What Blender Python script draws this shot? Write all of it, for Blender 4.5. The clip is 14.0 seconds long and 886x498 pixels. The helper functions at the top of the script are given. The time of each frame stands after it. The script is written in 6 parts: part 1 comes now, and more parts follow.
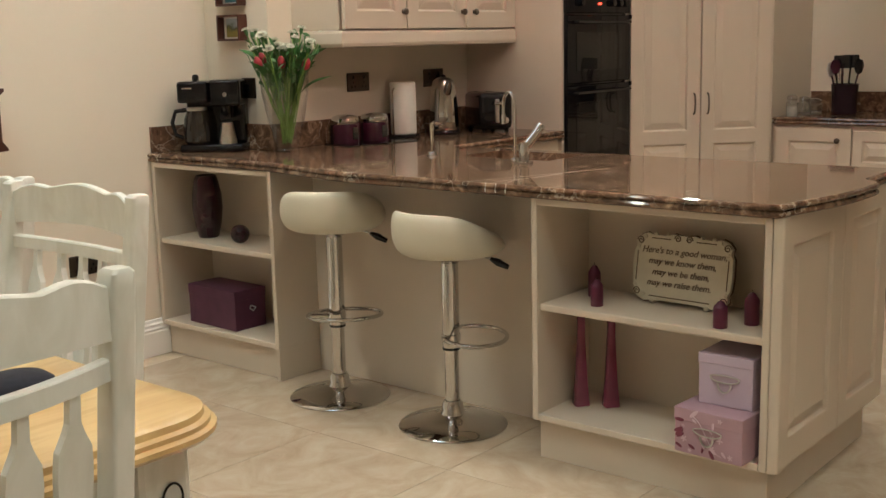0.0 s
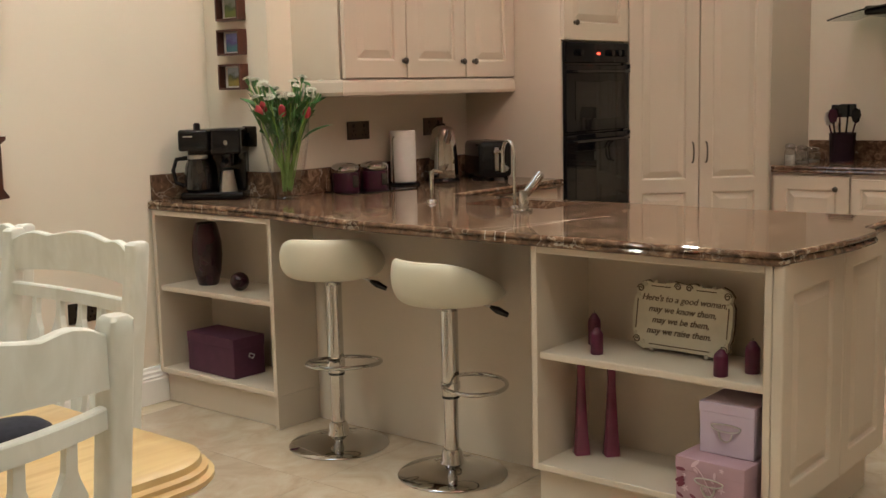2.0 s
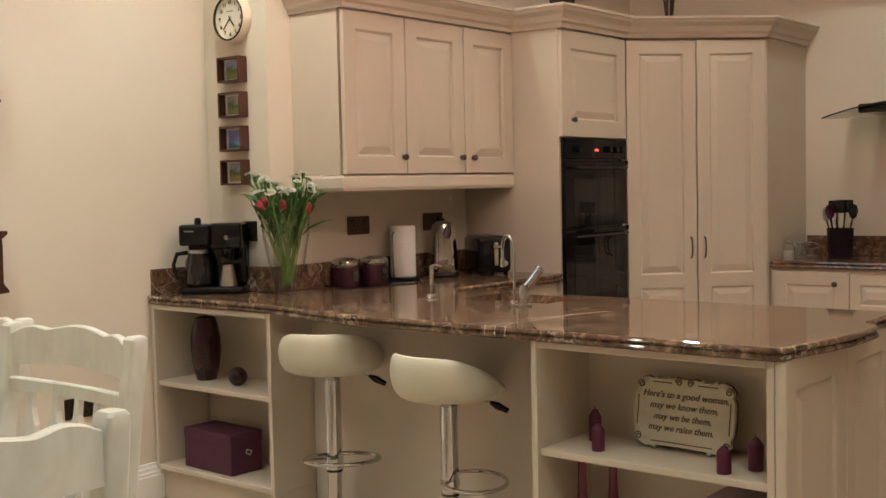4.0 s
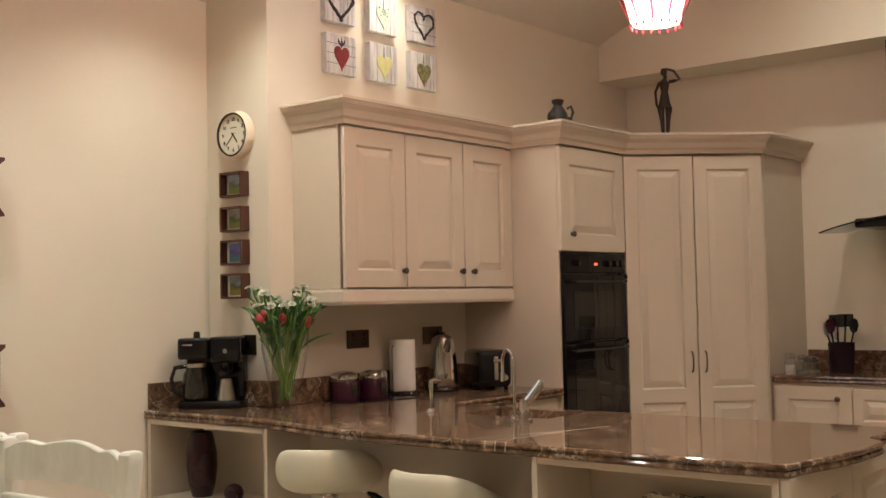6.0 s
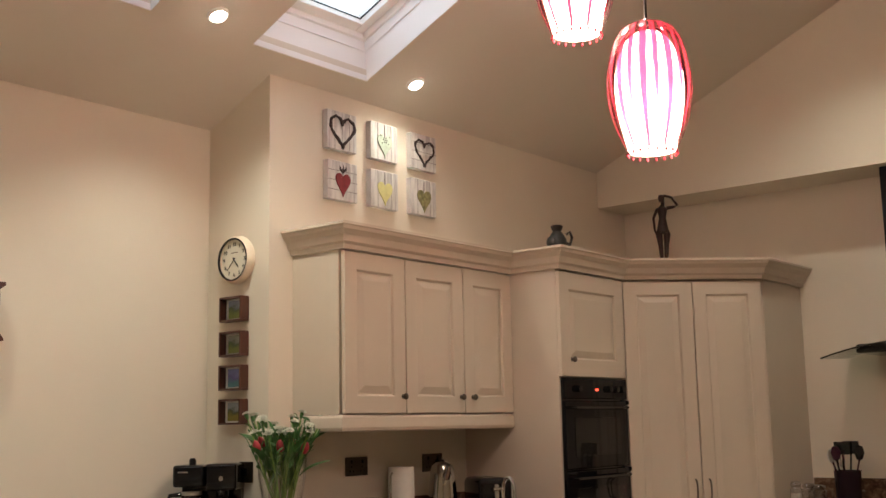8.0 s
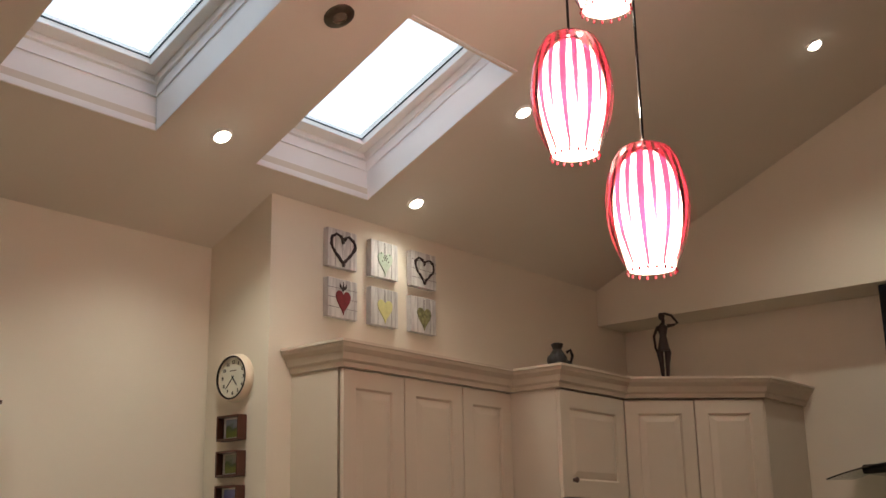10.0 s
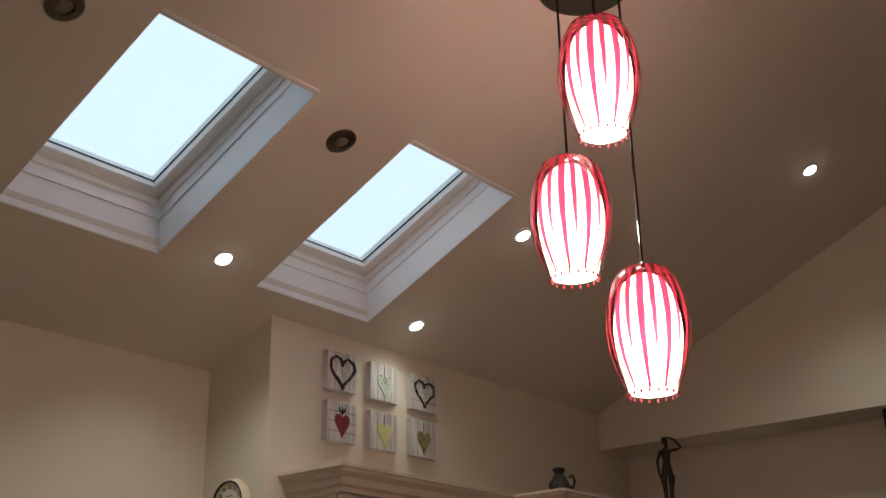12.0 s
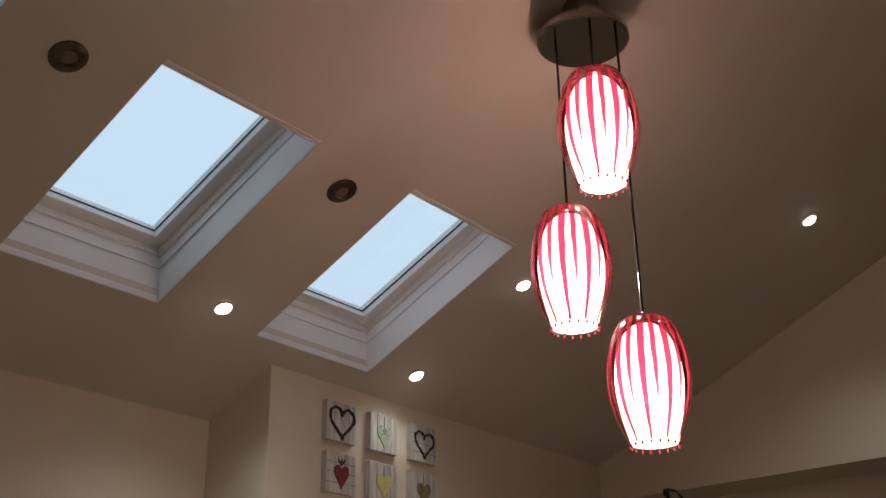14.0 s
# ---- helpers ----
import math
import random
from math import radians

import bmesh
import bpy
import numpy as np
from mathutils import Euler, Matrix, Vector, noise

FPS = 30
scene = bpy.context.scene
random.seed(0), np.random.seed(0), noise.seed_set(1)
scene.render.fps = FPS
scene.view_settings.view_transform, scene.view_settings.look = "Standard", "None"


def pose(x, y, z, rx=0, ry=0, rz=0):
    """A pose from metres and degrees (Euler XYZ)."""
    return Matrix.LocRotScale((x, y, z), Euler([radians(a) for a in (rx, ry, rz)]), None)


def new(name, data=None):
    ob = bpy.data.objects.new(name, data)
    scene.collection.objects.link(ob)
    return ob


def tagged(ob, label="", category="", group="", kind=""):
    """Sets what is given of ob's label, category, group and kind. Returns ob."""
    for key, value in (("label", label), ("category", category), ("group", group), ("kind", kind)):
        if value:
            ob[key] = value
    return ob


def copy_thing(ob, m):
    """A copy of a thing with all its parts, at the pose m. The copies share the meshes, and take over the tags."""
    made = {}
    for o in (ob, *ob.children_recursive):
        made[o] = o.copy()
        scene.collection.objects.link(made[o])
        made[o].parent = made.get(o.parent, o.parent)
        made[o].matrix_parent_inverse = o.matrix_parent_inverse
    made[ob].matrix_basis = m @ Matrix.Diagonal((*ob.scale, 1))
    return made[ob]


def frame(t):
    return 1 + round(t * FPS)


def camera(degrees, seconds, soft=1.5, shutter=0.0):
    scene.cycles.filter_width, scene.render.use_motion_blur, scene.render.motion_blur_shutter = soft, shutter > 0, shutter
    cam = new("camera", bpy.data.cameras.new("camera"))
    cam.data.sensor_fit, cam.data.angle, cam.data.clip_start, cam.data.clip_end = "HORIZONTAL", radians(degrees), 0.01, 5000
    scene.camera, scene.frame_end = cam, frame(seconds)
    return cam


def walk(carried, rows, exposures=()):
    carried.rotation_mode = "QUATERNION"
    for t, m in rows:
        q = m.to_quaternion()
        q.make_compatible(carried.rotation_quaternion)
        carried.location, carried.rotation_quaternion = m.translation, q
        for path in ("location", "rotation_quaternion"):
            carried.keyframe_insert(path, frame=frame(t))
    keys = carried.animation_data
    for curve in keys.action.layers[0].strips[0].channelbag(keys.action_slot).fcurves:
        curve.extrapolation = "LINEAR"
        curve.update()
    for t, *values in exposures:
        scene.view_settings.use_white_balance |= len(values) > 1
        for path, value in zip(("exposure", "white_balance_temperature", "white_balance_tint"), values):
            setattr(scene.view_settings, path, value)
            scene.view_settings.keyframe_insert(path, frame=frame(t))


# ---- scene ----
EYE = (0.0, 0.0, 1.35)
cam = camera(43.44, 14.0)
# seconds, tilt and lean of the tripod head
TILT = [
    (0.0, -10.58, 1.383),
    (0.5, -10.22, 1.368),
    (1.0, -9.93, 1.353),
    (1.5, -9.19, 1.339),
    (2.0, -8.12, 1.324),
    (2.5, -7.09, 1.309),
    (3.0, -5.95, 1.295),
    (5.5, 1.21, 1.222),
    (6.0, 2.61, 1.207),
    (6.5, 4.00, 1.193),
    (7.0, 5.71, 1.178),
    (7.5, 7.31, 1.163),
    (8.0, 9.04, 1.149),
    (10.5, 16.76, 1.076),
    (11.0, 18.52, 1.061),
    (11.5, 19.98, 1.046),
    (12.0, 21.39, 1.032),
    (12.5, 22.48, 1.017),
    (13.0, 23.39, 1.003),
    (13.5, 23.87, 0.988),
    (14.0, 23.95, 0.973),
]
# seconds, stops, white balance and tint, as the clip's camera drifts
EXPOSURES = [(0.0, 0.18, 5950, 2), (3.0, 0.16, 6100, 4), (5.5, 0.08, 6300, 6), (6.5, 0.0, 6350, 7), (8.0, -0.22, 6350, 7),
             (10.5, -0.92, 6150, 6), (11.0, -1.10, 6050, 5), (12.5, -1.62, 5900, 4), (14.0, -1.84, 5900, 4)]
walk(cam, [(t, pose(*EYE, 90 + p, r, -50.70 + (-0.0740) * t / 14)) for t, p, r in TILT], EXPOSURES)

# ---- world and lamps ----
world = bpy.data.worlds.new("evening_sky")
scene.world = world
world.use_nodes = True
_wn = world.node_tree.nodes
_sky = _wn.new("ShaderNodeTexSky")
_sky.sky_type = "NISHITA"
_sky.sun_disc = False
_sky.sun_elevation = radians(32)
_sky.dust_density = 6.0
_sky.air_density = 0.8
_sky.sun_rotation = radians(200)
world.node_tree.links.new(_sky.outputs[0], _wn["Background"].inputs[0])
_wn["Background"].inputs[1].default_value = 0.15

WARM = (1.0, 0.95, 0.80)
DOWNLIGHT_WATTS = 60.0
PENDANT_WATTS = 54.0
PENDANT_TINT = (1.0, 0.85, 0.71)
PENDANT_GLOW = 6.0


# ---- materials ----
def material(name, colour, rough=0.5, metal=0.0, vary=0.0, scale=8.0, bump=0.0, bump_scale=60.0, spec=0.5, coat=0.0):
    """A painted or plain surface with broad mottling and fine relief."""
    m = bpy.data.materials.new(name)
    m.use_nodes = True
    nt = m.node_tree
    b = nt.nodes["Principled BSDF"]
    b.inputs["Base Color"].default_value = (*colour, 1)
    b.inputs["Roughness"].default_value = rough
    b.inputs["Metallic"].default_value = metal
    b.inputs["Specular IOR Level"].default_value = spec
    b.inputs["Coat Weight"].default_value = coat
    b.inputs["Coat Roughness"].default_value = 0.08
    tc = nt.nodes.new("ShaderNodeTexCoord")
    if vary:
        n = nt.nodes.new("ShaderNodeTexNoise")
        n.inputs["Scale"].default_value = scale
        n.inputs["Detail"].default_value = 6
        r = nt.nodes.new("ShaderNodeValToRGB")
        r.color_ramp.elements[0].position, r.color_ramp.elements[1].position = 0.3, 0.7
        r.color_ramp.elements[0].color = (*[c * (1 - vary) for c in colour], 1)
        r.color_ramp.elements[1].color = (*[min(1, c * (1 + vary)) for c in colour], 1)
        nt.links.new(tc.outputs["Object"], n.inputs["Vector"])
        nt.links.new(n.outputs["Fac"], r.inputs[0])
        nt.links.new(r.outputs[0], b.inputs["Base Color"])
    if bump:
        n2 = nt.nodes.new("ShaderNodeTexNoise")
        n2.inputs["Scale"].default_value = bump_scale
        n2.inputs["Detail"].default_value = 4
        bp = nt.nodes.new("ShaderNodeBump")
        bp.inputs["Strength"].default_value = bump
        bp.inputs["Distance"].default_value = 0.002
        nt.links.new(tc.outputs["Object"], n2.inputs["Vector"])
        nt.links.new(n2.outputs["Fac"], bp.inputs["Height"])
        nt.links.new(bp.outputs[0], b.inputs["Normal"])
    return m


def veined(name, dark, mid, light, rough, scale=5.0, vein=(0.8, 0.7, 0.6), vein_amount=0.6, vein_scale=3.0):
    """Polished stone: cloudy ground with thin crooked veins."""
    m = bpy.data.materials.new(name)
    m.use_nodes = True
    nt = m.node_tree
    L = nt.links.new
    b = nt.nodes["Principled BSDF"]
    b.inputs["Roughness"].default_value = rough
    tc = nt.nodes.new("ShaderNodeTexCoord")
    n = nt.nodes.new("ShaderNodeTexNoise")
    n.inputs["Scale"].default_value, n.inputs["Detail"].default_value, n.inputs["Roughness"].default_value = scale, 9, 0.65
    n.inputs["Distortion"].default_value = 1.2
    r = nt.nodes.new("ShaderNodeValToRGB")
    e = r.color_ramp.elements
    e[0].position, e[0].color = 0.28, (*dark, 1)
    e[1].position, e[1].color = 0.75, (*light, 1)
    k = r.color_ramp.elements.new(0.52)
    k.color = (*mid, 1)
    warp = nt.nodes.new("ShaderNodeTexNoise")
    warp.inputs["Scale"].default_value, warp.inputs["Detail"].default_value = vein_scale * 0.8, 5
    add = nt.nodes.new("ShaderNodeMixRGB")
    add.blend_type = "ADD"
    add.inputs[0].default_value = 0.55
    v = nt.nodes.new("ShaderNodeTexVoronoi")
    v.feature = "DISTANCE_TO_EDGE"
    v.inputs["Scale"].default_value = vein_scale
    vr = nt.nodes.new("ShaderNodeValToRGB")
    vr.color_ramp.elements[0].position, vr.color_ramp.elements[0].color = 0.0, (vein_amount,) * 3 + (1,)
    vr.color_ramp.elements[1].position, vr.color_ramp.elements[1].color = 0.022, (0, 0, 0, 1)
    patch = nt.nodes.new("ShaderNodeTexNoise")
    patch.inputs["Scale"].default_value = vein_scale * 0.6
    pm = nt.nodes.new("ShaderNodeMath")
    pm.operation = "MULTIPLY"
    pr = nt.nodes.new("ShaderNodeValToRGB")
    pr.color_ramp.elements[0].position, pr.color_ramp.elements[1].position = 0.45, 0.62
    mix = nt.nodes.new("ShaderNodeMixRGB")
    mix.inputs[2].default_value = (*vein, 1)
    for x in (n, warp, patch):
        L(tc.outputs["Object"], x.inputs["Vector"])
    L(n.outputs["Fac"], r.inputs[0])
    L(tc.outputs["Object"], add.inputs[1])
    L(warp.outputs["Color"], add.inputs[2])
    L(add.outputs[0], v.inputs["Vector"])
    L(v.outputs["Distance"], vr.inputs[0])
    L(patch.outputs["Fac"], pr.inputs[0])
    L(vr.outputs[0], pm.inputs[0])
    L(pr.outputs[0], pm.inputs[1])
    L(pm.outputs[0], mix.inputs[0])
    L(r.outputs[0], mix.inputs[1])
    L(mix.outputs[0], b.inputs["Base Color"])
    return m


def wood(name, light, dark, rough, scale=1.0, along=(1, 12, 12), coat=0.0):
    m = bpy.data.materials.new(name)
    m.use_nodes = True
    nt = m.node_tree
    L = nt.links.new
    b = nt.nodes["Principled BSDF"]
    b.inputs["Roughness"].default_value = rough
    b.inputs["Coat Weight"].default_value = coat
    b.inputs["Coat Roughness"].default_value = 0.15
    tc = nt.nodes.new("ShaderNodeTexCoord")
    mp = nt.nodes.new("ShaderNodeMapping")
    mp.inputs["Scale"].default_value = [a * scale for a in along]
    n = nt.nodes.new("ShaderNodeTexNoise")
    n.inputs["Scale"].default_value, n.inputs["Detail"].default_value, n.inputs["Distortion"].default_value = 3.0, 7, 0.8
    r = nt.nodes.new("ShaderNodeValToRGB")
    r.color_ramp.elements[0].position, r.color_ramp.elements[0].color = 0.32, (*dark, 1)
    r.color_ramp.elements[1].position, r.color_ramp.elements[1].color = 0.62, (*light, 1)
    bp = nt.nodes.new("ShaderNodeBump")
    bp.inputs["Strength"].default_value, bp.inputs["Distance"].default_value = 0.15, 0.001
    L(tc.outputs["Object"], mp.inputs[0])
    L(mp.outputs[0], n.inputs["Vector"])
    L(n.outputs["Fac"], r.inputs[0])
    L(r.outputs[0], b.inputs["Base Color"])
    L(n.outputs["Fac"], bp.inputs["Height"])
    L(bp.outputs[0], b.inputs["Normal"])
    return m


def glowing(name, colour, strength):
    m = bpy.data.materials.new(name)
    m.use_nodes = True
    b = m.node_tree.nodes["Principled BSDF"]
    b.inputs["Base Color"].default_value = (*colour, 1)
    b.inputs["Emission Color"].default_value = (*colour, 1)
    b.inputs["Emission Strength"].default_value = strength
    return m


def clear_glass(name, tint=(1, 1, 1), gloss=0.12, rough=0.02):
    """Thin clear glass: lets light straight through and mirrors a little, more at a slant."""
    m = bpy.data.materials.new(name)
    m.use_nodes = True
    nt = m.node_tree
    nt.nodes.remove(nt.nodes["Principled BSDF"])
    t = nt.nodes.new("ShaderNodeBsdfTransparent")
    t.inputs[0].default_value = (*tint, 1)
    g = nt.nodes.new("ShaderNodeBsdfGlossy")
    g.inputs["Roughness"].default_value = rough
    lw = nt.nodes.new("ShaderNodeLayerWeight")
    lw.inputs[0].default_value = 0.5
    pw = nt.nodes.new("ShaderNodeMath")
    pw.operation, pw.inputs[1].default_value = "POWER", 4.0
    fr = nt.nodes.new("ShaderNodeMath")
    fr.operation, fr.inputs[1].default_value, fr.inputs[2].default_value = "MULTIPLY_ADD", 0.7, gloss * 0.4
    nt.links.new(lw.outputs["Facing"], pw.inputs[0])
    nt.links.new(pw.outputs[0], fr.inputs[0])
    mix = nt.nodes.new("ShaderNodeMixShader")
    nt.links.new(fr.outputs[0], mix.inputs[0])
    nt.links.new(t.outputs[0], mix.inputs[1])
    nt.links.new(g.outputs[0], mix.inputs[2])
    nt.links.new(mix.outputs[0], nt.nodes["Material Output"].inputs[0])
    return m


WALL = material("wall_paint", (0.72, 0.65, 0.54), 0.85, vary=0.03, scale=1.5, bump=0.06, bump_scale=180)
CEILING = material("ceiling_paint", (0.66, 0.60, 0.52), 0.9, vary=0.03, scale=1.2, bump=0.05, bump_scale=150)
WHITE = material("white_trim_paint", (0.84, 0.82, 0.79), 0.4, vary=0.03, scale=3)
CREAM = material("cream_cabinet_paint", (0.61, 0.525, 0.425), 0.38, vary=0.035, scale=2.5, bump=0.05, bump_scale=90)
GRANITE = veined("brown_marble", (0.026, 0.014, 0.009), (0.140, 0.080, 0.050), (0.42, 0.28, 0.18), 0.05, 17.0, (0.66, 0.57, 0.47), 0.55, 5.5)
GRANITE.node_tree.nodes["Principled BSDF"].inputs["Specular IOR Level"].default_value = 0.36
TILE = veined("cream_floor_stone", (0.37, 0.28, 0.20), (0.46, 0.37, 0.275), (0.53, 0.45, 0.35), 0.10, 5.0, (0.40, 0.29, 0.19), 0.14, 2.6)
GROUT = material("grout", (0.50, 0.41, 0.30), 0.9, vary=0.1, scale=30)
CHROME = material("chrome", (0.60, 0.60, 0.59), 0.05, 1.0)
STEEL = material("brushed_steel", (0.62, 0.61, 0.59), 0.28, 1.0, vary=0.06, scale=40)
PEWTER = material("dark_pewter", (0.13, 0.11, 0.09), 0.32, 1.0, vary=0.15, scale=40)
BLACK_GLASS = material("black_oven_glass", (0.006, 0.006, 0.007), 0.05, spec=0.22)
BLACK = material("black_plastic", (0.007, 0.007, 0.008), 0.12, vary=0.2, scale=20, spec=0.4)
BRONZE_PLATE = material("dark_bronze_plate", (0.06, 0.045, 0.032), 0.35, 0.8, vary=0.1, scale=30)


# ---- mesh helpers ----
def thing(name, loc=(0, 0, 0), rz=0.0, label="", category="", group="", kind=""):
    ob = new(name)
    ob.empty_display_size = 0.05
    ob.matrix_basis = pose(*loc, 0, 0, rz)
    return tagged(ob, label, category, group, kind)


def mesh_object(name, bm, mat, smooth=False):
    bmesh.ops.recalc_face_normals(bm, faces=bm.faces)
    me = bpy.data.meshes.new(name)
    bm.to_mesh(me)
    bm.free()
    for mt in (mat if isinstance(mat, (list, tuple)) else [mat]):
        me.materials.append(mt)
    if smooth:
        for p in me.polygons:
            p.use_smooth = True
        me.set_sharp_from_angle(angle=radians(40))
    return new(name, me)


def part(name, bm, mat, parent, label="", smooth=False, m=None):
    ob = mesh_object(name, bm, mat, smooth)
    ob.parent = parent
    if m is not None:
        ob.matrix_basis = m
    return tagged(ob, label)


def box(x0, x1, y0, y1, z0, z1, bevel=0.0, bm=None, seg=1):
    bm = bm or bmesh.new()
    vs = [bm.verts.new((x, y, z)) for x in (x0, x1) for y in (y0, y1) for z in (z0, z1)]
    fs = [bm.faces.new([vs[i] for i in f]) for f in ((0, 1, 3, 2), (4, 6, 7, 5), (0, 4, 5, 1), (2, 3, 7, 6), (0, 2, 6, 4), (1, 5, 7, 3))]
    if bevel:
        es = list({e for f in fs for e in f.edges})
        bmesh.ops.bevel(bm, geom=es, offset=bevel, segments=seg, affect="EDGES", profile=0.5)
    return bm


def lathe(profile, n=32, bm=None, centre=(0, 0, 0), caps=True):
    """Turn (radius, height) pairs about the upright axis."""
    bm = bm or bmesh.new()
    rings = []
    for r, z in profile:
        if r < 1e-5:
            rings.append([bm.verts.new((centre[0], centre[1], centre[2] + z))])
        else:
            rings.append([bm.verts.new((centre[0] + r * math.cos(2 * math.pi * i / n), centre[1] + r * math.sin(2 * math.pi * i / n), centre[2] + z)) for i in range(n)])
    for a, b in zip(rings, rings[1:]):
        for i in range(n):
            j = (i + 1) % n
            if len(a) == 1 and len(b) == 1:
                continue
            if len(a) == 1:
                bm.faces.new((a[0], b[i], b[j]))
            elif len(b) == 1:
                bm.faces.new((a[i], a[j], b[0]))
            else:
                bm.faces.new((a[i], a[j], b[j], b[i]))
    if caps:
        for ring in (rings[0], rings[-1]):
            if len(ring) > 2:
                bm.faces.new(ring)
    return bm


def tube(points, radius, n=10, bm=None, closed=False):
    """A round bar along points; radius may be a list."""
    bm = bm or bmesh.new()
    pts = [Vector(p) for p in points]
    rad = radius if isinstance(radius, (list, tuple)) else [radius] * len(pts)
    rings, up = [], Vector((0.0123, 0.0456, 1.0))
    for i, p in enumerate(pts):
        if closed:
            d = pts[(i + 1) % len(pts)] - pts[i - 1]
        else:
            d = pts[min(i + 1, len(pts) - 1)] - pts[max(i - 1, 0)]
        d.normalize()
        u = up - d * up.dot(d)
        if u.length < 0.05:
            u = Vector((1, 0, 0)) - d * d.x
        u.normalize()
        up = u
        w = d.cross(u)
        rings.append([bm.verts.new(p + (u * math.cos(2 * math.pi * k / n) + w * math.sin(2 * math.pi * k / n)) * rad[i]) for k in range(n)])
    pairs = list(zip(rings, rings[1:])) + ([(rings[-1], rings[0])] if closed else [])
    for a, b in pairs:
        for k in range(n):
            bm.faces.new((a[k], a[(k + 1) % n], b[(k + 1) % n], b[k]))
    if not closed:
        bm.faces.new(rings[0])
        bm.faces.new(rings[-1])
    return bm


def prism(outline, z0, z1, bm=None, bevel=0.0):
    """An upright slab from a flat outline."""
    bm = bm or bmesh.new()
    a = [bm.verts.new((x, y, z0)) for x, y in outline]
    b = [bm.verts.new((x, y, z1)) for x, y in outline]
    n = len(a)
    fs = [bm.faces.new(a), bm.faces.new(b)]
    for i in range(n):
        fs.append(bm.faces.new((a[i], a[(i + 1) % n], b[(i + 1) % n], b[i])))
    if bevel:
        es = list({e for f in fs[:2] for e in f.edges})
        bmesh.ops.bevel(bm, geom=es, offset=bevel, segments=2, affect="EDGES", profile=0.5)
    return bm


def board(outline, depth0, depth1, bm=None, bevel=0.0):
    """A slab standing up: outline in (x, z), thickness along y."""
    bm2 = prism(outline, depth0, depth1, None, bevel)
    for v in bm2.verts:
        v.co = Vector((v.co.x, v.co.z, v.co.y))
    if bm is None:
        return bm2
    me = bpy.data.meshes.new("tmp")
    bm2.to_mesh(me)
    bm2.free()
    bm.from_mesh(me)
    bpy.data.meshes.remove(me)
    return bm


def sweep(profile, path):
    """Run an (out, up) profile along a flat open path with mitred corners; out is to the right of the way."""
    bm = bmesh.new()
    pts = [Vector(p) for p in path]
    rings = []
    for i, p in enumerate(pts):
        d0 = (pts[i] - pts[i - 1]).normalized() if i else (pts[1] - pts[0]).normalized()
        d1 = (pts[i + 1] - pts[i]).normalized() if i < len(pts) - 1 else d0
        n0, n1 = Vector((d0.y, -d0.x)), Vector((d1.y, -d1.x))
        mt = (n0 + n1).normalized()
        k = 1.0 / max(0.3, mt.dot(n0))
        rings.append([bm.verts.new((p.x + mt.x * o * k, p.y + mt.y * o * k, u)) for o, u in profile])
    n = len(profile)
    for a, b in zip(rings, rings[1:]):
        for k in range(n):
            bm.faces.new((a[k], a[(k + 1) % n], b[(k + 1) % n], b[k]))
    bm.faces.new(rings[0])
    bm.faces.new(rings[-1])
    return bm


def panel_door(w, h, thick=0.02, rail=0.07, bottom=None, split=None):
    """A framed door with raised panels, front towards -y, its lower near corner at the origin. split: height of a cross rail."""
    zs = [(rail, h - rail)] if split is None else [(rail, split - rail / 2), (split + rail / 2, h - rail)]
    bm = bmesh.new()
    r = 0.003

    def ring(x0, x1, z0, z1, y):
        return [bm.verts.new(c) for c in ((x0, y, z0), (x1, y, z0), (x1, y, z1), (x0, y, z1))]

    def join(a, b):
        for i in range(4):
            bm.faces.new((a[i], a[(i + 1) % 4], b[(i + 1) % 4], b[i]))

    rim = [ring(0, w, 0, h, 0), ring(0, w, 0, h, -thick + r), ring(r * 0.3, w - r * 0.3, r * 0.3, h - r * 0.3, -thick + r * 0.3), ring(r, w - r, r, h - r, -thick)]
    bm.faces.new(rim[0])
    for a, b in zip(rim, rim[1:]):
        join(a, b)
    # the flat of the frame, cut into bands round each panel
    cuts = [r] + [z for pair in zs for z in pair] + [h - r]
    cols = [[bm.verts.new((x, -thick, z)) for z in cuts] for x in (rail, w - rail)]
    left = [rim[3][0]] + [bm.verts.new((r, -thick, z)) for z in cuts[1:-1]] + [rim[3][3]]
    right = [rim[3][1]] + [bm.verts.new((w - r, -thick, z)) for z in cuts[1:-1]] + [rim[3][2]]
    for i in range(len(cuts) - 1):
        bm.faces.new((left[i], cols[0][i], cols[0][i + 1], left[i + 1]))
        bm.faces.new((cols[1][i], right[i], right[i + 1], cols[1][i + 1]))
        if i % 2 == 0:
            bm.faces.new((cols[0][i], cols[1][i], cols[1][i + 1], cols[0][i + 1]))
    for a, b in zs:
        g = min(0.030, (b - a) * 0.2)
        rings = [ring(rail, w - rail, a, b, -thick)]
        for d, y in ((0.004, -thick * 0.86), (0.007, -thick * 0.50), (0.011, -thick * 0.40), (0.013, -thick * 0.43), (0.013 + g, -thick * 0.93), (0.015 + g, -thick * 0.97)):
            rings.append(ring(rail + d, w - rail - d, a + d, b - d, y))
        for p, q in zip(rings, rings[1:]):
            join(p, q)
        bm.faces.new(rings[-1])
    bmesh.ops.remove_doubles(bm, verts=bm.verts, dist=0.00005)
    return bm


